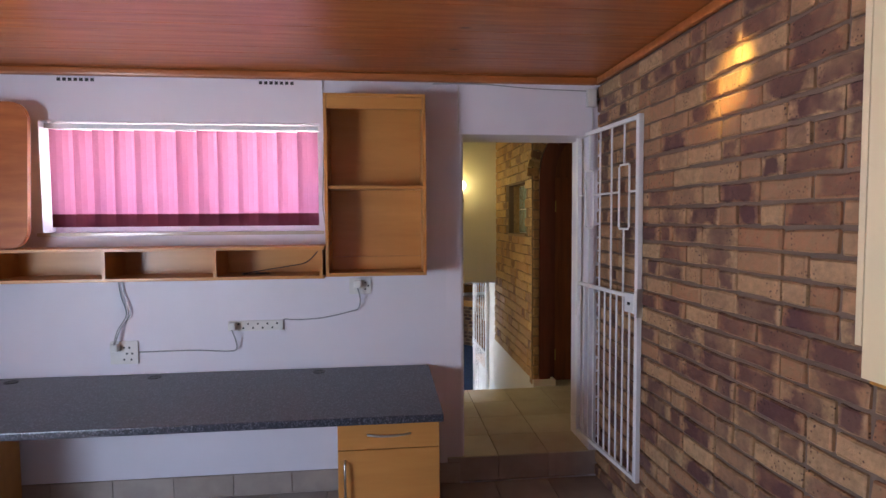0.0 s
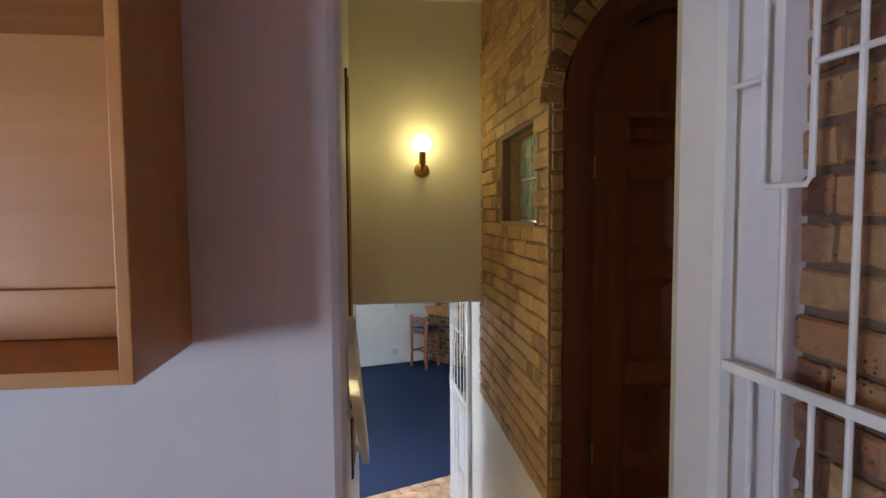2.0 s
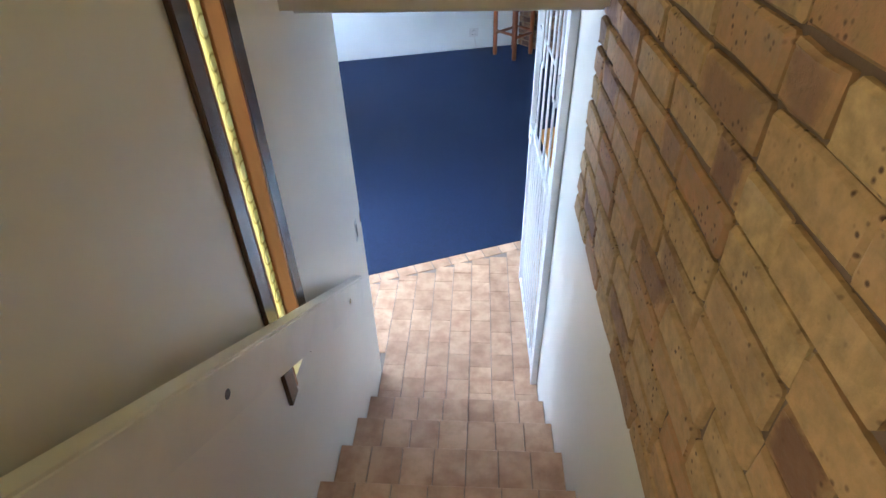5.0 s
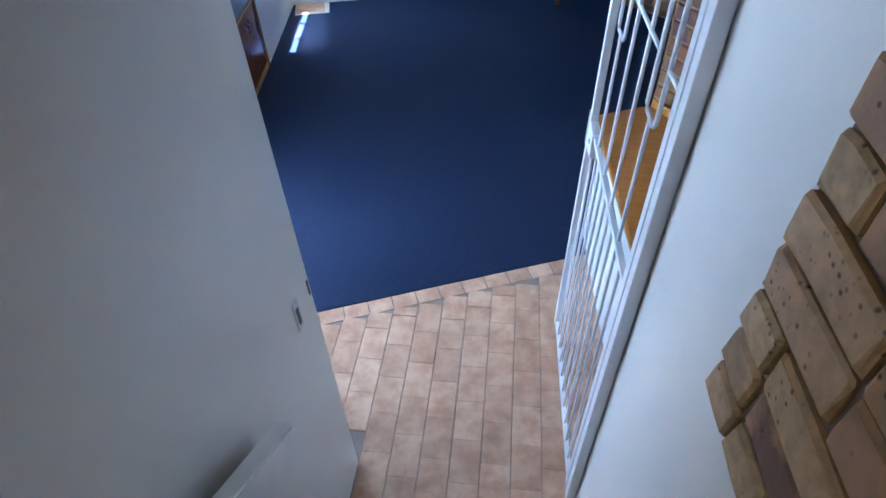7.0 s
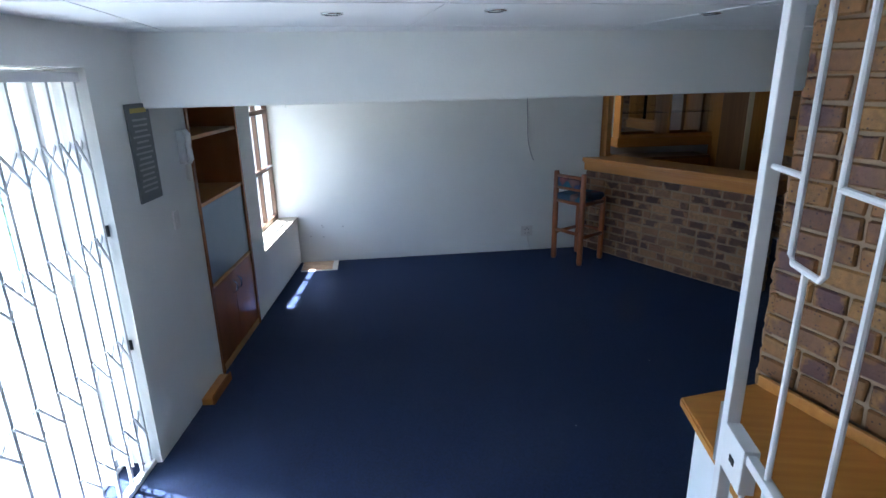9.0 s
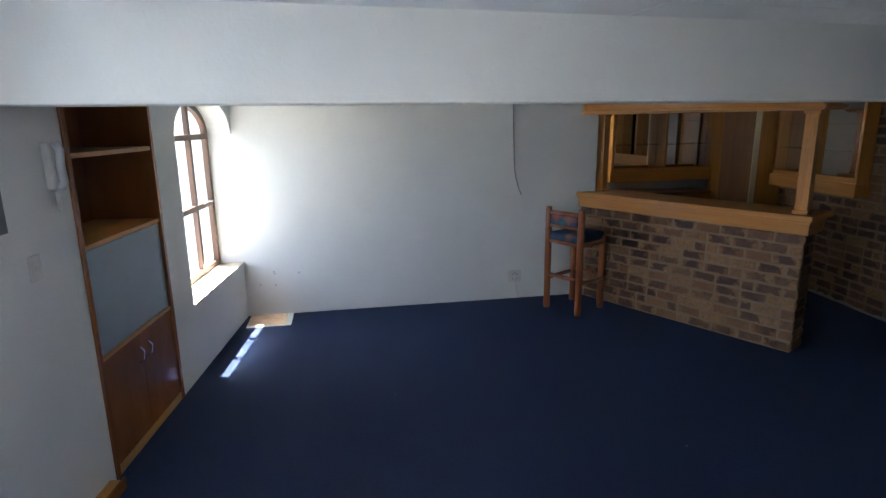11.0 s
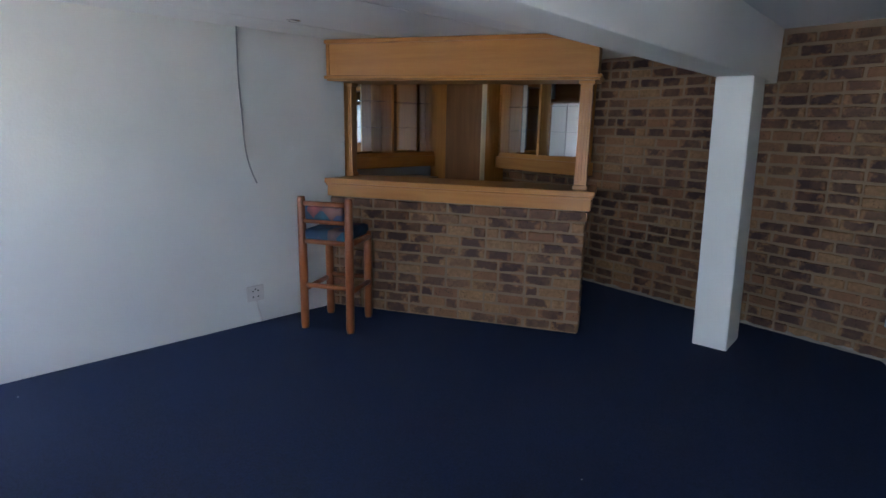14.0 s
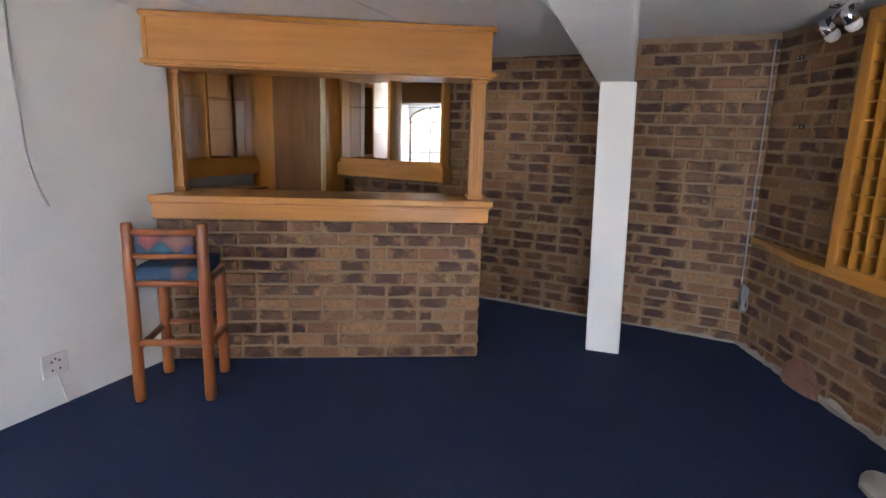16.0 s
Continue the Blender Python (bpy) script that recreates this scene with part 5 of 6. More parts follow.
# ledge, wine rack and fittings on the diagonal brick wall
LEDGEM = along(D0, C1)
LL = span(D0, C1)
t = thing("wall_ledge", "honey oak ledge along the brick wall with a shaped end", "ledge", LEDGEM.copy())
poly = [(LL - 0.02, 0.014), (LL - 0.02, 0.03), (LL - 0.25, 0.05), (LL - 0.40, 0.10), (LL - 0.75, 0.16), (0.1, 0.18), (0.1, 0.014)]
bm = prism(bmesh.new(), poly, -0.545, -0.505)
bmesh.ops.bevel(bm, geom=bm.edges[:], offset=0.006, segments=2, affect="EDGES")
part("board", bm, OAK, t)


def wine_rack():
    t = thing("wine_rack", "honey oak pigeonhole wine rack on the brick wall", "rack", LEDGEM @ pose(0, 0.014, 0))
    u0, u1, z0, z1, d = LL - 1.78, LL - 1.00, -0.504, 0.83, 0.16
    for a, b in ((u0, u0 + 0.07), (u1 - 0.07, u1)):
        part("stile", box(bmesh.new(), (a, 0, z0), (b, d, z1), 0.005), OAK_UP, t)
    for a, b in ((z0, z0 + 0.04), (z1 - 0.07, z1)):
        part("rail", box(bmesh.new(), (u0 + 0.07, 0, a), (u1 - 0.07, d, b), 0.005), OAK, t)
    part("back", box(bmesh.new(), (u0 + 0.07, 0, z0 + 0.04), (u1 - 0.07, 0.01, z1 - 0.07)), DARK_AND_SHADED, t)
    for k in range(1, 7):
        x = u0 + 0.07 + (u1 - u0 - 0.14) * k / 7
        part("upright", box(bmesh.new(), (x - 0.005, 0.011, z0 + 0.04), (x + 0.005, d - 0.004, z1 - 0.07)), OAK_UP, t)
    for k in range(1, 13):
        z = z0 + 0.04 + (z1 - z0 - 0.11) * k / 13
        part("slat", box(bmesh.new(), (u0 + 0.07, 0.012, z - 0.005), (u1 - 0.07, d - 0.014, z + 0.005)), OAK, t)


wine_rack()
for u, z in ((LL - 0.37, 0.265), (LL - 0.26, 0.70)):
    t = thing("wall_bracket", "small black bracket screwed to the brick", "bracket", LEDGEM @ pose(u, 0.014, z), "wall brackets")
    part("plate", box(bmesh.new(), (-0.03, 0, -0.012), (0.03, 0.010, 0.012), 0.003), BLACK, t)
    for s in (-0.018, 0.018):
        part("screw", lathe(bmesh.new(), [(0.005, 0), (0.005, 0.003)], pose(s, 0.010, 0, -90), 8), STEEL, t)
cable([(4.44, 10.56, 0.84), (4.435, 10.56, 0.2), (4.44, 10.56, -0.5), (4.42, 10.55, -1.0)], 0.006, "grey painted conduit in the brick corner")
t = thing("cable_coil", "coil of grey cable hanging in the brick corner", "cable", pose(4.40, 10.535, -0.96, 0, 0, 20))
pts = [(0.0 + 0.055 * math.sin(k) * (1 + 0.15 * math.sin(k * 0.37)), 0.02 * math.cos(k * 1.3) - 0.01, 0.095 * math.cos(k) * (1 + 0.12 * math.cos(k * 0.7))) for k in [j * 0.35 for j in range(90)]]
part("loops", tube(bmesh.new(), pts, 0.006, 6), GREYCABLE, t)

# ---- bar ----
BL = span(BAR_R, BAR_L)
bar = thing("bar_counter", "brick fronted bar with a honey oak counter", "bar", BARM.copy())
part("brick_core", box(bmesh.new(), (0.045, -0.25, LOW), (BL + 0.04, -0.045, -0.402)), MORTAR, bar, "mortar core of the brick front")
part("apron", box(bmesh.new(), (0.012, -0.30, -0.402), (BL + 0.01, -0.014, -0.302), 0.004), OAK, bar)
part("counter_top", box(bmesh.new(), (-0.012, -0.42, -0.300), (BL + 0.01, 0.012, -0.258), 0.010), OAK, bar)
part("moulding", box(bmesh.new(), (0.002, -0.32, -0.318), (BL + 0.01, -0.002, -0.3005), 0.006), OAK, bar)
cano = thing("bar_canopy", "honey oak canopy over the bar on fluted posts", "canopy", BARM.copy())
cz0, cz1 = 0.50, LCEIL_FAR - 0.003
part("fascia", box(bmesh.new(), (0.03, -0.06, cz0 + 0.03), (BL - 0.02, -0.03, cz1), 0.003), OAK, cano)
part("side_fascia", box(bmesh.new(), (0.03, -0.42, cz0 + 0.03), (0.055, -0.061, cz1), 0.003), OAK, cano)
part("top_moulding", box(bmesh.new(), (0.005, -0.42, cz1 - 0.035), (BL - 0.005, -0.012, cz1 - 0.004), 0.008), OAK, cano)
part("bottom_moulding", box(bmesh.new(), (0.0, -0.44, cz0 + 0.004), (BL - 0.005, -0.004, cz0 + 0.030), 0.008), OAK, cano)
part("soffit", box(bmesh.new(), (0.015, -0.42, cz0 - 0.008), (BL - 0.02, -0.02, cz0 + 0.003), 0.003), OAK, cano)
part("end_trim", box(bmesh.new(), (BL - 0.045, -0.029, cz0 + 0.032), (BL - 0.02, -0.018, cz1 - 0.037), 0.003), OAK_UP, cano)
for u, v in ((0.055, 0.0), (BL - 0.135, -0.16)):
    post_p = part("post", box(bmesh.new(), (u, v - 0.14, -0.257), (u + 0.085, v - 0.055, cz0 - 0.009), 0.004), OAK_UP, cano)
    for k in range(3):
        part("flute", box(bmesh.new(), (u + 0.016 + k * 0.022, v - 0.0555, -0.19), (u + 0.026 + k * 0.022, v - 0.050, cz0 - 0.07), 0.003), OAK_UP, post_p)
    part("capital", box(bmesh.new(), (u - 0.012, v - 0.152, cz0 - 0.035), (u + 0.097, v - 0.043, cz0 - 0.0095), 0.006), OAK, post_p)
    part("base", box(bmesh.new(), (u - 0.010, v - 0.150, -0.2565), (u + 0.095, v - 0.045, -0.225), 0.006), OAK, post_p)


def shelf_unit(m, w, z0, z1, d, bays, label, swing=0.0):
    """Open back bar unit with glass shelves and a mirror behind."""
    t = thing("back_bar_unit", label, "shelf unit", m, "back bar units")
    part("base_board", box(bmesh.new(), (-0.02, 0, z0 - 0.125), (w + 0.02, d + 0.02, z0), 0.004), OAK, t)
    part("top_board", box(bmesh.new(), (0, 0, z1), (w, d, z1 + 0.05), 0.004), OAK, t)
    part("mirror", box(bmesh.new(), (0.02, 0.002, z0), (w - 0.02, 0.008, z1)), MIRROR, t, "mirror back")
    if swing:
        bm = box(bmesh.new(), (0, 0, z0 + 0.002), (0.425, 0.006, z1 - 0.002), 0.001)
        bm.transform(pose(0.034, 0.012, 0, 0, 0, swing))
        part("angled_mirror", bm, MIRROR, t, "mirror panel set at an angle")
    for k in range(bays + 1):
        x = (w - 0.03) * k / bays
        part("upright", box(bmesh.new(), (x, 0.0085, z0), (x + 0.03, d, z1), 0.003), OAK_UP, t)
    for k in range(bays):
        xa, xb = (w - 0.03) * k / bays + 0.031, (w - 0.03) * (k + 1) / bays - 0.001
        part("front_rail", box(bmesh.new(), (xa, d - 0.015, z0), (xb, d, z0 + 0.045), 0.003), OAK, t)
        for f in (0.36, 0.68):
            z = z0 + (z1 - z0) * f
            part("glass_shelf", box(bmesh.new(), (xa, 0.15 if swing and k == 0 else 0.01, z), (xb, d - 0.02, z + 0.006)), GLASS, t, "glass shelf")


shelf_unit(FARM @ pose(0.13, 0.001 - ALCOVE_D, 0), 1.42, -0.19, 0.70, 0.20, 2, "honey oak back bar unit with glass shelves on the white wall")
t = thing("corner_cabinet", "tall oak cabinet behind the bar, its shaded side coloured dark", "cabinet", EASTM @ pose(3.70, 0.014, 0))
part("body", box(bmesh.new(), (0.0, 0, LOW), (0.98, 0.29, 0.72), 0.004), OAK_UP, t)
# shade of the cabinet's west side put into the darker wood colour
part("door", box(bmesh.new(), (0.012, 0.291, LOW + 0.05), (0.62, 0.345, 0.71), 0.004), DARK_AND_SHADED, t, "door coloured dark brown for the cabinet's shaded side")
part("edge_strip", box(bmesh.new(), (-0.004, 0.291, LOW + 0.03), (0.011, 0.352, 0.715), 0.003), CREAMPANEL, t, "pale edge strip")
shelf_unit(EASTM @ pose(2.50, 0.014, 0), 1.15, -0.154, 0.62, 0.14, 2, "honey oak back bar unit with mirror and glass shelves on brick", 15.6)
t = thing("back_worktop", "dark back counter behind the bar", "worktop", FARM @ pose(0.32, 0.001 - ALCOVE_D, 0))
part("slab", box(bmesh.new(), (0, 0, -0.46), (1.80, 0.42, -0.43), 0.004), DARK_AND_SHADED, t)
part("carcass", box(bmesh.new(), (0.01, 0, LOW), (1.78, 0.40, -0.461)), OAK, t)


def bar_stool():
    m = along((1.434, 12.614), (1.173, 12.876), LOW)
    t = thing("bar_stool", "varnished pole bar stool with patterned blue upholstery", "bar stool", m)
    w = span((1.434, 12.614), (1.173, 12.876))
    dpt, r = 0.37, 0.030
    legs = []
    for x, y, h in ((0, 0, 0.99), (w, 0, 0.99), (0.02, -dpt, 0.70), (w - 0.02, -dpt, 0.70)):
        top = (x, y + (-0.0 if h > 0.9 else 0), h)
        bm = bmesh.new()
        lathe(bm, [(r * 0.9, 0), (r * 1.05, 0.03), (r, 0.3), (r * 1.08, 0.45), (r * 0.97, h - 0.02), (r * 0.8, h)], Matrix.Translation((x, y, 0)), 14)
        part("leg", bm, STOOLWOOD, t, "", True)
    s = 0.019
    for z in (0.94, 0.815, 0.665, 0.335):
        part("rung", rod(bmesh.new(), (r * 0.7, 0, z), (w - r * 0.7, 0, z), s), STOOLWOOD, t, "", True)
    for z in (0.66, 0.33):
        part("rung", rod(bmesh.new(), (0.04, -dpt, z + 0.0), (w - 0.04, -dpt, z), s * 0.9), STOOLWOOD, t, "", True)
    for x in (0.005, w - 0.005):
        for z in (0.655, 0.30):
            part("rung", rod(bmesh.new(), (x, -0.02, z), (x, -dpt + 0.02, z), s), STOOLWOOD, t, "", True)
    bm = box(bmesh.new(), (0.012, -dpt - 0.015, 0.675), (w - 0.012, 0.012, 0.755), 0.028)
    part("seat", bm, UPHOLSTERY, t, "blue and coral patterned seat cushion", True)
    bm = box(bmesh.new(), (0.035, -0.022, 0.826), (w - 0.035, 0.022, 0.928), 0.016)
    part("backrest", bm, UPHOLSTERY, t, "blue and coral patterned back pad", True)


bar_stool()

# ---- outside the windows ----
t = thing("garden_wall", "pale blue garden wall in the yard", "wall", pose(0, 0, 0))
part("panel", box(bmesh.new(), (-5.2, 2.0, -1.5), (-5.0, 18.0, 0.15), 0.01), OUTWALL, t)
part("coping", box(bmesh.new(), (-5.24, 2.0, 0.15), (-4.96, 18.0, 0.22), 0.01), PAVING, t)


def shrub(x, y, z, size, seed):
    t = thing("shrub", "leafy green shrub in the sunny yard", "shrub", pose(x, y, z), "yard shrubs")
    r = random.Random(seed)
    bm = bmesh.new()
    for k in range(9):
        a = r.uniform(0, 6.28)
        tube(bm, [(0, 0, 0), (0.1 * size * math.cos(a), 0.1 * size * math.sin(a), 0.35 * size), (0.35 * size * math.cos(a), 0.35 * size * math.sin(a), r.uniform(0.6, 1.0) * size)], 0.012, 5)
    part("stems", bm, STRIP, t)
    verts, faces = [], []
    for k in range(1500):
        d = Vector((r.gauss(0, 1), r.gauss(0, 1), r.gauss(0, 1))).normalized() * (r.random() ** 0.4) * size * 0.55 * (0.7 + 0.5 * noise.noise(Vector((k * 0.05, seed, 0))))
        c = d + Vector((0, 0, 0.62 * size))
        q = Euler((r.uniform(0, 6), r.uniform(0, 6), r.uniform(0, 6))).to_matrix()
        s = r.uniform(0.02, 0.045)
        b = len(verts)
        verts += [tuple(c + q @ Vector(p) * s) for p in ((-1, 0, 0), (0, -0.45, 0.1), (1, 0, 0), (0, 0.45, 0.1))]
        faces.append((b, b + 1, b + 2, b + 3))
    me = bpy.data.meshes.new("foliage")
    me.from_pydata(verts, [], faces)
    me.materials.append(LEAF)
    f = new("foliage", me)
    f.parent = t


for k, (x, y, s) in enumerate(((-4.3, 13.9, 2.2), (-4.4, 12.2, 1.5), (-4.5, 15.5, 2.4), (-3.6, 7.6, 1.5), (-4.2, 9.0, 1.7), (-4.4, 6.2, 1.6))):
    shrub(x, y, -1.5, s, 20 + k)

# ---- bricks, tiles (pieces of the setting) ----
BRICK_MESHES = {}


def brick_mesh(l, h, variant, mat, proud=0.012):
    """One shared brick: x along the wall, y out of it, worn edges."""
    key = (round(l, 3), round(h, 3), variant, mat.name, proud)
    if key in BRICK_MESHES:
        return BRICK_MESHES[key]
    r = random.Random(variant * 7 + 3)
    e = 0.006
    verts, faces = [], []
    j = lambda s: r.uniform(-s, s)
    # outline with knocked-off corners and wavering long edges
    outline = []
    for sx, sz in ((-1, -1), (1, -1), (1, 1), (-1, 1)):
        cx, cz = r.uniform(0.002, 0.009), r.uniform(0.002, 0.006)
        pair = [(sx * (l / 2 - cx), sz * h / 2 + j(0.0035)), (sx * l / 2 + j(0.004), sz * (h / 2 - cz))]
        outline += pair if sx * sz < 0 else pair[::-1]
        if (sx, sz) in ((-1, -1), (1, 1)):
            outline.append((j(l * 0.2), sz * h / 2 + j(0.004)))
    k_n = len(outline)
    for inset, y in ((0, -0.02), (0, proud - 0.006), (e, proud)):
        for x, z in outline:
            verts.append((x * (1 - 2 * inset / l), y + (j(0.002) if y > 0 else 0), z * (1 - 2 * inset / h)))
    for a in (0, k_n):
        for k in range(k_n):
            faces.append((a + k, a + (k + 1) % k_n, a + k_n + (k + 1) % k_n, a + k_n + k))
    faces.append(tuple(range(2 * k_n, 3 * k_n)))
    me = bpy.data.meshes.new("brick")
    me.from_pydata(verts, [], faces)
    uv = me.uv_layers.new(name="UVMap")
    for loop in me.loops:
        x, _, z = verts[loop.vertex_index]
        uv.data[loop.index].uv = (x / l + 0.5, z / h + 0.5)
    me.materials.append(mat)
    BRICK_MESHES[key] = me
    return me


def brick_wall(parent, p, q, z0, z1, mat, course=0.0865, length=0.228, joint=0.012, keep=None, headers=0.12, budget=300, near=0.0, seed=1, first=0.0, proud=0.012):
    """Bricks on the wall face from p to q, as children of the wall; those past the budget joined into one part."""
    r = random.Random(seed)
    m = along(p, q)
    L = span(p, q)
    rows = max(1, round((z1 - z0) / course))
    course = (z1 - z0) / rows
    spots = []
    for i in range(rows):
        z = z0 + (i + 0.5) * course
        u = -(length + joint) / 2 * (i % 2) - first
        while u < L:
            l = length if r.random() > headers else (length - joint) / 2
            a, b = max(u, 0.0), min(u + l, L)
            if L - b < 0.05:
                b = L
            if b - a > 0.03 and (keep is None or keep((a + b) / 2, z, b - a)):
                spots.append((a, b, z))
            u += l + joint
    spots.sort(key=lambda s: abs((s[0] + s[1]) / 2 - near))
    inv = parent.matrix_world.inverted() if parent else Matrix()
    rest_v, rest_f, rest_uv = [], [], []
    for n, (a, b, z) in enumerate(spots):
        l = round((b - a) / 0.008) * 0.008
        me = brick_mesh(l, course - joint, r.randrange(12), mat, proud)
        local = m @ Matrix.Translation(((a + b) / 2, r.uniform(-0.003, 0.003), z)) @ pose(0, 0, 0, r.uniform(-0.8, 0.8), r.uniform(-0.8, 0.8), r.uniform(-0.8, 0.8))
        if n < budget:
            ob = new("brick", me)
            ob.parent = parent
            ob.matrix_basis = parent.matrix_basis.inverted() @ local
        else:
            base = len(rest_v)
            rest_v += [tuple(local @ v.co) for v in me.vertices]
            rest_f += [tuple(base + i for i in f.vertices) for f in me.polygons]
            rest_uv += [tuple(d.uv) for d in me.uv_layers[0].data]
    if rest_v:
        me = bpy.data.meshes.new("bricks")
        me.from_pydata(rest_v, [], rest_f)
        uv = me.uv_layers.new(name="UVMap")
        for d, c in zip(uv.data, rest_uv):
            d.uv = c
        me.materials.append(mat)
        ob = new("bricks", me)
        ob.parent = parent
        ob.matrix_basis = parent.matrix_basis.inverted()
        ob["kind"] = "stuff"


def brick_backing(name, p, q, z0, z1, thick, mat, label, openings=()):
    return wall(name, p, q, z0, z1, thick, mat, label, openings)


TILE_MESHES = {}


def tile(parent, mat, sx, sy, place, turn=0.0, up=False, thick=0.008, name="tile"):
    """One tile with worn edges, its face up, or towards -y if up."""
    key = (round(sx, 3), round(sy, 3), mat.name, thick)
    if key not in TILE_MESHES:
        verts, faces = [], []
        for inset, z in ((0, 0), (0, thick - 0.002), (0.002, thick)):
            for a, b in ((-1, -1), (1, -1), (1, 1), (-1, 1)):
                verts.append((a * (sx / 2 - inset), b * (sy / 2 - inset), z))
        for a in (0, 4):
            for k in range(4):
                faces.append((a + k, a + (k + 1) % 4, a + 4 + (k + 1) % 4, a + 4 + k))
        faces.append((8, 9, 10, 11))
        me = bpy.data.meshes.new(name)
        me.from_pydata(verts, [], faces)
        me.materials.append(mat)
        TILE_MESHES[key] = me
    ob = new(name, TILE_MESHES[key])
    ob.parent = parent
    ob.matrix_basis = (parent.matrix_basis.inverted() if parent else Matrix()) @ pose(*place, 90 if up else 0, 0, turn)
    return ob


# kitchen brick wall
w = brick_backing("wall_brick_kitchen", (1.352, -1.6), (1.352, 3.40), 0.0, KCEIL + 0.1, 0.2, MORTAR_K, "flashed face brick wall in the kitchen")
brick_wall(w, (1.352, -0.3), (1.352, 3.40), 0.0, KCEIL - 0.045, BRICK, headers=0.3, near=2.3, seed=3, joint=0.014, proud=0.016)
# stair brick wall with its glass block niche
w = brick_backing("wall_brick_stair", (1.312, 4.85), (1.312, 6.50), 0.21, 3.05, 0.05, MORTAR_K, "tan face brick wall beside the stairs",
                  [(5.06 - 4.85, 5.78 - 4.85, 1.51, 2.00)])
brick_wall(w, (1.312, 4.85), (1.312, 6.50), 0.21, 3.05, BRICK_Y, seed=5, near=0.5, headers=0.05, joint=0.010,
           keep=lambda u, z, l: not (0.21 - l * 0.35 < u < 0.93 + l * 0.35 and 1.49 < z < 2.02))
w = brick_backing("wall_brick_jamb", (2.72, 4.85), (1.318, 4.85), LAND, 3.05, 0.15, MORTAR_K, "brick surround of the arched front door", [(0.055, 1.362, LAND, 2.61)])
part("quoin_mortar", box(bmesh.new(), (1.3065, 4.8445, LAND), (1.371, 4.91, 3.045)), MORTAR, w).matrix_basis = w.matrix_basis.inverted()
brick_wall(w, (1.372, 4.85), (1.318, 4.85), LAND, 3.05, BRICK_Y, length=0.14, seed=6)
bm = bmesh.new()
for s in (-1, 1):
    arc = [(2.015 + s * 0.652 * math.cos(a), 2.03 + 0.58 * math.sin(a)) for a in [k * math.pi / 24 for k in range(13)]]
    slab(bm, arc + [(2.015 + s * 0.652, 2.61)], pose(0, 4.85, 0), 0.15)
sp = setting("wall_brick_arch", bm, MORTAR_K, "brick spandrels over the arched front door", "wall")
for k in range(25):
    a = math.pi * (k + 0.5) / 25
    me = brick_mesh(0.104, 0.068, k % 4, BRICK_Y)
    ob = new("brick", me)
    ob.parent = sp
    ob.matrix_basis = Matrix.Translation((2.015 + 0.705 * math.cos(a), 4.85, 2.03 + 0.635 * math.sin(a))) @ pose(0, 0, 0, 0, 0, 180) @ pose(0, 0, 0, 0, math.degrees(a), 0)
# lounge brick walls
w = brick_backing("wall_brick_east", C1, EAST_END, LOW, 1.0, 0.2, MORTAR, "brown face brick wall behind the bar")
brick_wall(w, C1, EAST_END, LOW, 0.86, BRICK_L, course=0.0835, length=0.19, joint=0.017, proud=0.006, seed=7, near=0.6)
w = brick_backing("wall_brick_ledge", D0, C1, LOW, 1.0, 0.2, MORTAR, "brown face brick wall over a wooden ledge")
brick_wall(w, D0, C1, LOW, 0.86, BRICK_L, course=0.0835, length=0.19, joint=0.017, proud=0.006, seed=8, near=2.3)
bm = prism(bmesh.new(), [PIER[0], PIER[3], PIER[2], PIER[1]], LOW, 1.0)
w = setting("wall_brick_pier", bm, MORTAR, "brick pier beside the stair gate", "wall")
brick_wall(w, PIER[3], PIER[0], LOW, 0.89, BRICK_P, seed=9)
brick_wall(w, PIER[0], PIER[1], LOW, 0.86, BRICK_L, seed=10)
brick_wall(w, PIER[1], PIER[2], LOW, 0.86, BRICK_L, seed=11)



def mortar_bead(parent, p, q, seed, high=0.05, out=0.03):
    """Uneven bead of pale mortar where the brick meets the carpet."""
    r = random.Random(seed)
    m = parent.matrix_basis.inverted() @ along(p, q, LOW)
    bm = bmesh.new()
    rings = []
    for k in range(int(span(p, q) / 0.05) + 1):
        u = min(k * 0.05, span(p, q))
        h, o = high * r.uniform(0.45, 1.15), out * r.uniform(0.6, 1.2)
        rings.append([bm.verts.new(m @ Vector(v)) for v in ((u, -0.01, 0), (u, o, 0), (u, o * 0.85, h * 0.6), (u, 0.004, h), (u, -0.01, h))])
    for a, b in zip(rings, rings[1:]):
        for k in range(4):
            bm.faces.new((a[k], a[k + 1], b[k + 1], b[k]))
    part("mortar_bead", bm, BEAD, parent, "pale mortar smeared along the floor")


def rubble(name, label, m, size, mat, seed):
    """A knobbly lump of masonry."""
    bm = bmesh.new()
    bmesh.ops.create_icosphere(bm, subdivisions=3, radius=1.0)
    for v in bm.verts:
        k = 1 + 0.28 * noise.noise(v.co * 1.7 + Vector((seed, 0, 0))) + 0.10 * noise.noise(v.co * 5 + Vector((0, seed, 0)))
        v.co = Vector((v.co.x * size[0], v.co.y * size[1], max(v.co.z, -0.15) * size[2])) * k
    t = thing(name, label, "masonry", m)
    part("lump", bm, mat, t, "", True)


mortar_bead(bpy.data.objects["wall_brick_ledge"], D0, C1, 31, 0.05, 0.03)
mortar_bead(bpy.data.objects["wall_brick_east"], C1, EAST_END, 32, 0.03, 0.018)
rubble("footing_stone", "reddish lump of broken brick at the foot of the wall", LEDGEM @ pose(span(D0, C1) - 0.77, 0.02, LOW), (0.19, 0.055, 0.17), REDSTONE, 3.0)
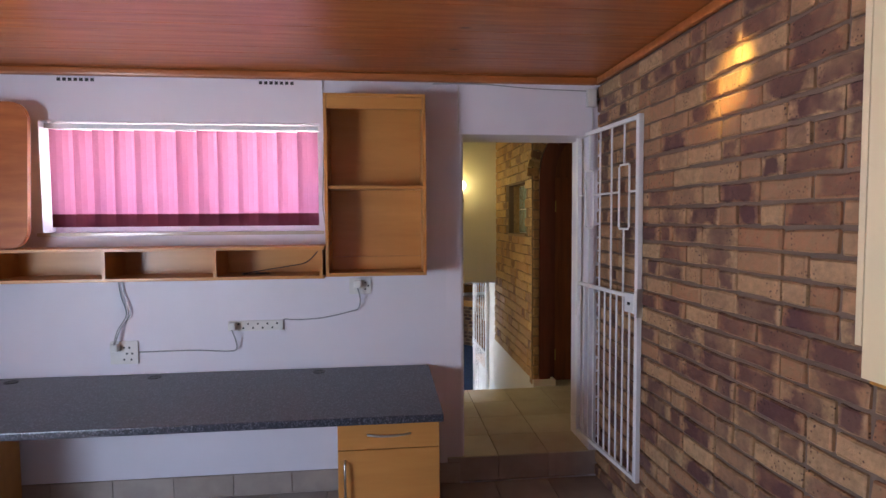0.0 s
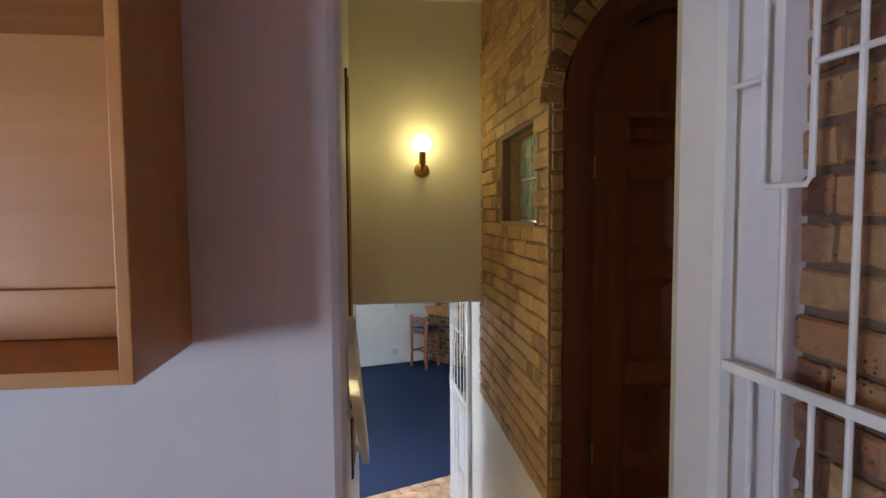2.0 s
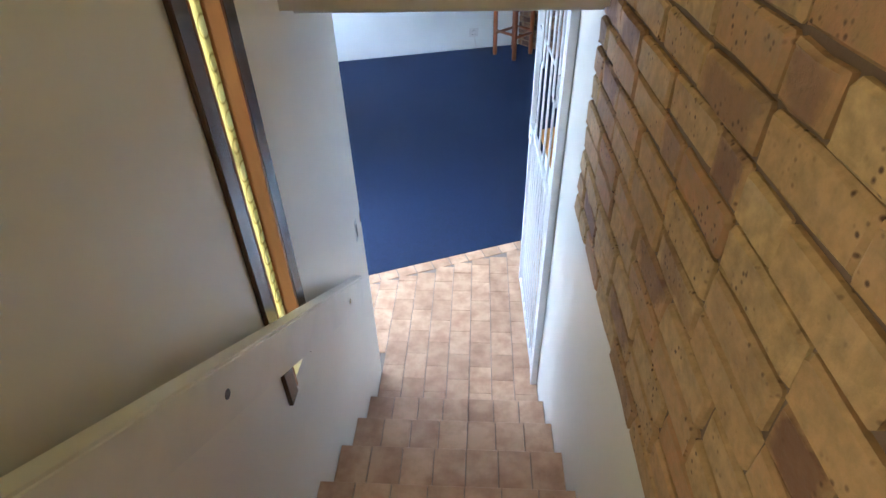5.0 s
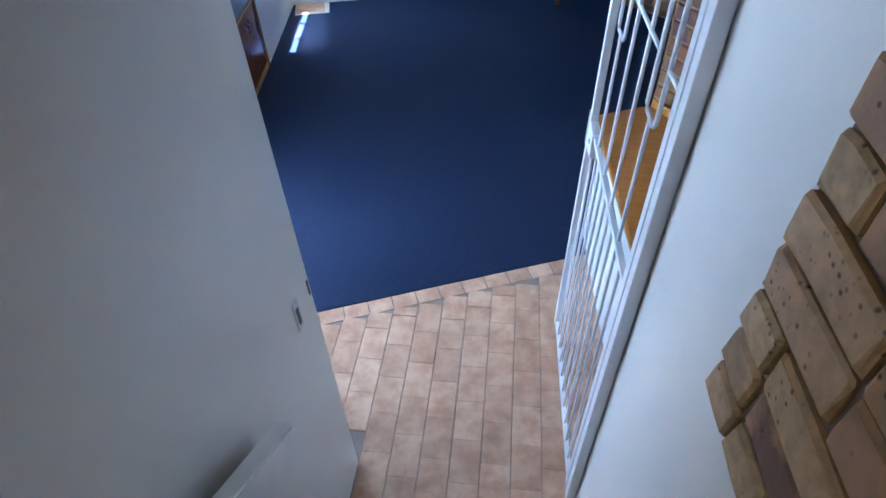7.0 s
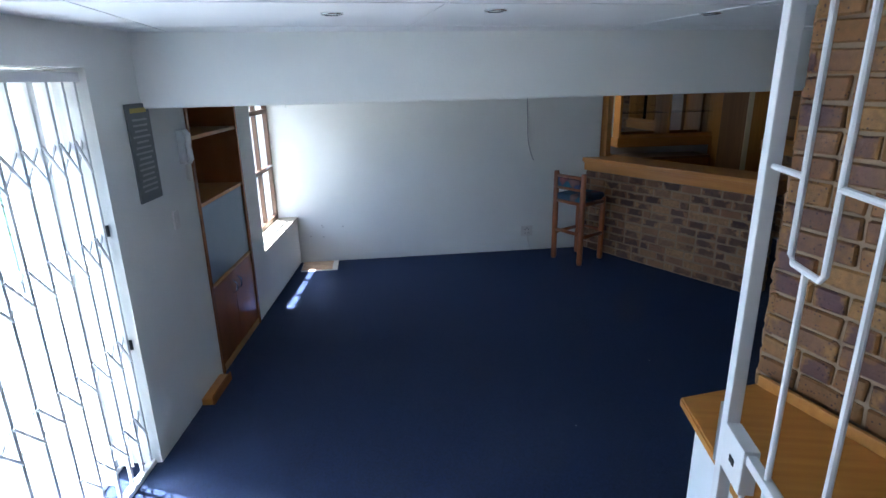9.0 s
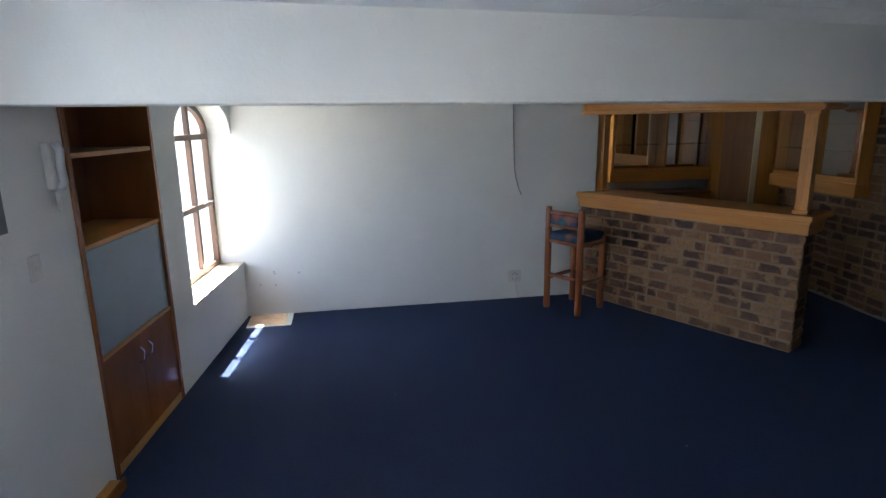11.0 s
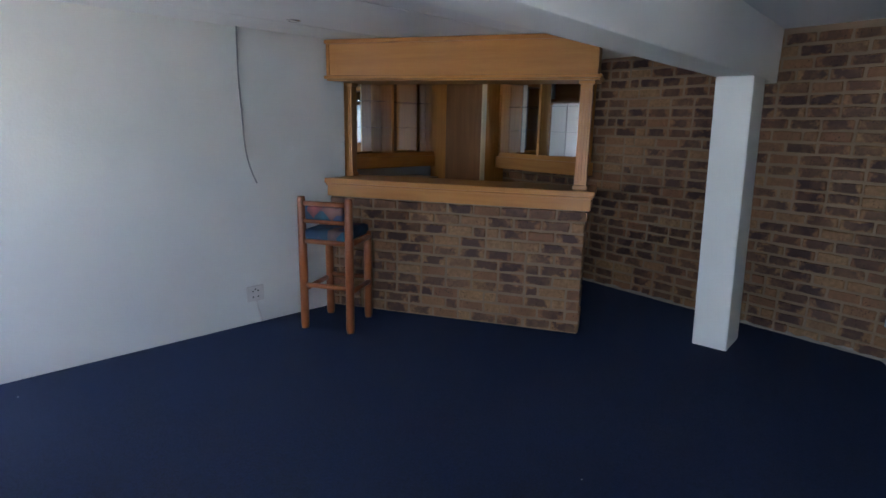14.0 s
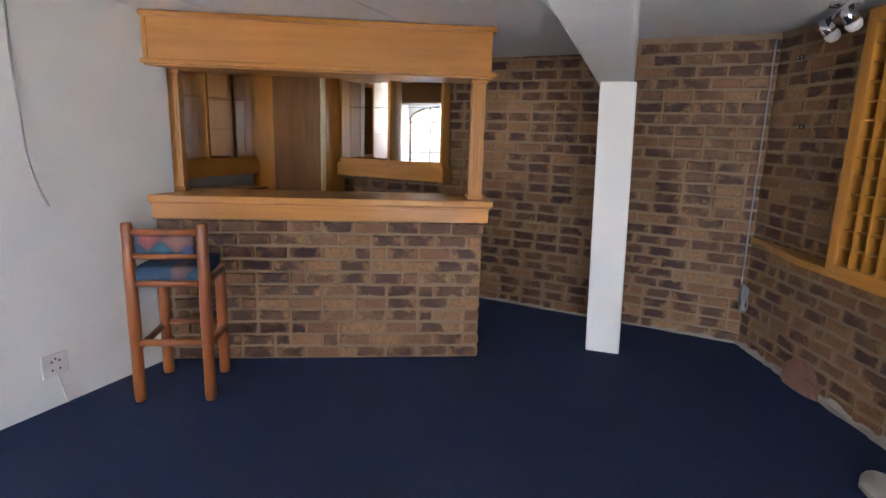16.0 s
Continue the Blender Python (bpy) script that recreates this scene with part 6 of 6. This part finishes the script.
rubble("footing_stone", "pale cement lump at the foot of the brick pier", pose(2.80, 9.58, LOW, 0, 0, 35), (0.24, 0.10, 0.09), BEAD, 7.0)

# bar front and its end
bar_bricks = bar.children[0]


def bar_point(u, v):
    q = BARM @ Vector((u, v, 0))
    return (q.x, q.y)


def bar_brick_wall(p, q, seed):
    host = bar_bricks
    keep_basis = host.matrix_basis.copy()
    host.matrix_basis = BARM
    brick_wall(host, p, q, LOW, -0.405, BRICK_L, course=0.0835, length=0.19, joint=0.017, proud=0.006, seed=seed)
    host.matrix_basis = keep_basis


bar_brick_wall(bar_point(0.045, -0.043), bar_point(BL + 0.02, -0.043), 12)
bar_brick_wall(bar_point(0.043, -0.25), bar_point(0.043, -0.043), 13)

# landing tiles and the step up to it
land = setting("floor_landing", box(bmesh.new(), (0.375, 3.40, LAND - 0.0115), (2.7, 4.77, LAND - 0.0085)), GROUT, "cream tiled landing floor", "floor")
for i in range(7):
    for k in range(4):
        tile(land, CREAMTILE, 0.323, 0.335, (0.54 + i * 0.326, 3.565 + k * 0.338, LAND - 0.008))
for i in range(3):
    tile(land, GREYTILE, 0.323, 0.15, (0.54 + i * 0.326, 3.405, 0.083), 0, True)
# stair tiles
for k in range(8):
    z, y = LAND - k * RISE, NOSE0 + (k - 1) * STEP
    for i in range(7):
        x = 0.372 + 0.1345 * (i + 0.5)
        if k:
            tile(stairs, TERRA, 0.131, STEP - 0.006, (x, y + STEP / 2 - 0.006, z - 0.010), thick=0.010)
        tile(stairs, TERRA, 0.131, RISE - 0.012, (x, NOSE0 + k * STEP - 0.012, z - RISE / 2 - 0.003), 180, True)
# lounge tiles between the stairs and the carpet
hall = setting("floor_tiled", prism(bmesh.new(), [(-1.02, 6.6), (3.0, 6.6), (3.0, 9.06), (1.32, 8.39), (0.0, 7.862), (-1.02, 7.454)], LOW - 0.0105, LOW - 0.0065), GROUT, "terracotta tiled floor at the foot of the stairs", "floor")
i = 0
for c in range(-6, 14):
    x = 0.372 + 0.1345 * (c + 0.5)
    edge = 7.866 + 0.4 * x - 0.115
    y = 6.66 + (0.1 if c % 2 else 0.0)
    while y + 0.04 < edge:
        l = min(0.2, edge - y)
        if (x > 0.35 or y > 7.1) and l > 0.03:
            tile(hall, TERRA, 0.131, round(l - 0.004, 2), (x, y + l / 2, LOW - 0.006), thick=0.006)
        y += 0.2
for c in range(22):
    u = -0.95 + c * 0.138
    d = math.cos(math.atan(0.4))
    x = u * d
    tile(hall, TERRA, 0.132, 0.098, (x + 0.02, 7.866 + 0.4 * x - 0.05, LOW - 0.006), math.degrees(math.atan(0.4)), thick=0.0062)
# kitchen tiles and tiled skirting
kf = setting("floor_kitchen_tiled", box(bmesh.new(), (-2.9, -1.6, -0.0115), (1.35, 3.399, -0.0085)), GROUT, "grey beige tiled kitchen floor", "floor")
for i in range(12):
    for k in range(8):
        tile(kf, GREYTILE, 0.341, 0.341, (1.19 - i * 0.345, 3.22 - k * 0.345, -0.008))
sk = setting("baseboard_tiled", box(bmesh.new(), (-2.9, 3.392, 0.0), (0.455, 3.3985, 0.132)), GROUT, "tiled skirting under the desk", "baseboard")
for i in range(10):
    tile(sk, GREYTILE, 0.341, 0.13, (0.285 - i * 0.345, 3.392, 0.066), 0, True, thick=0.006)
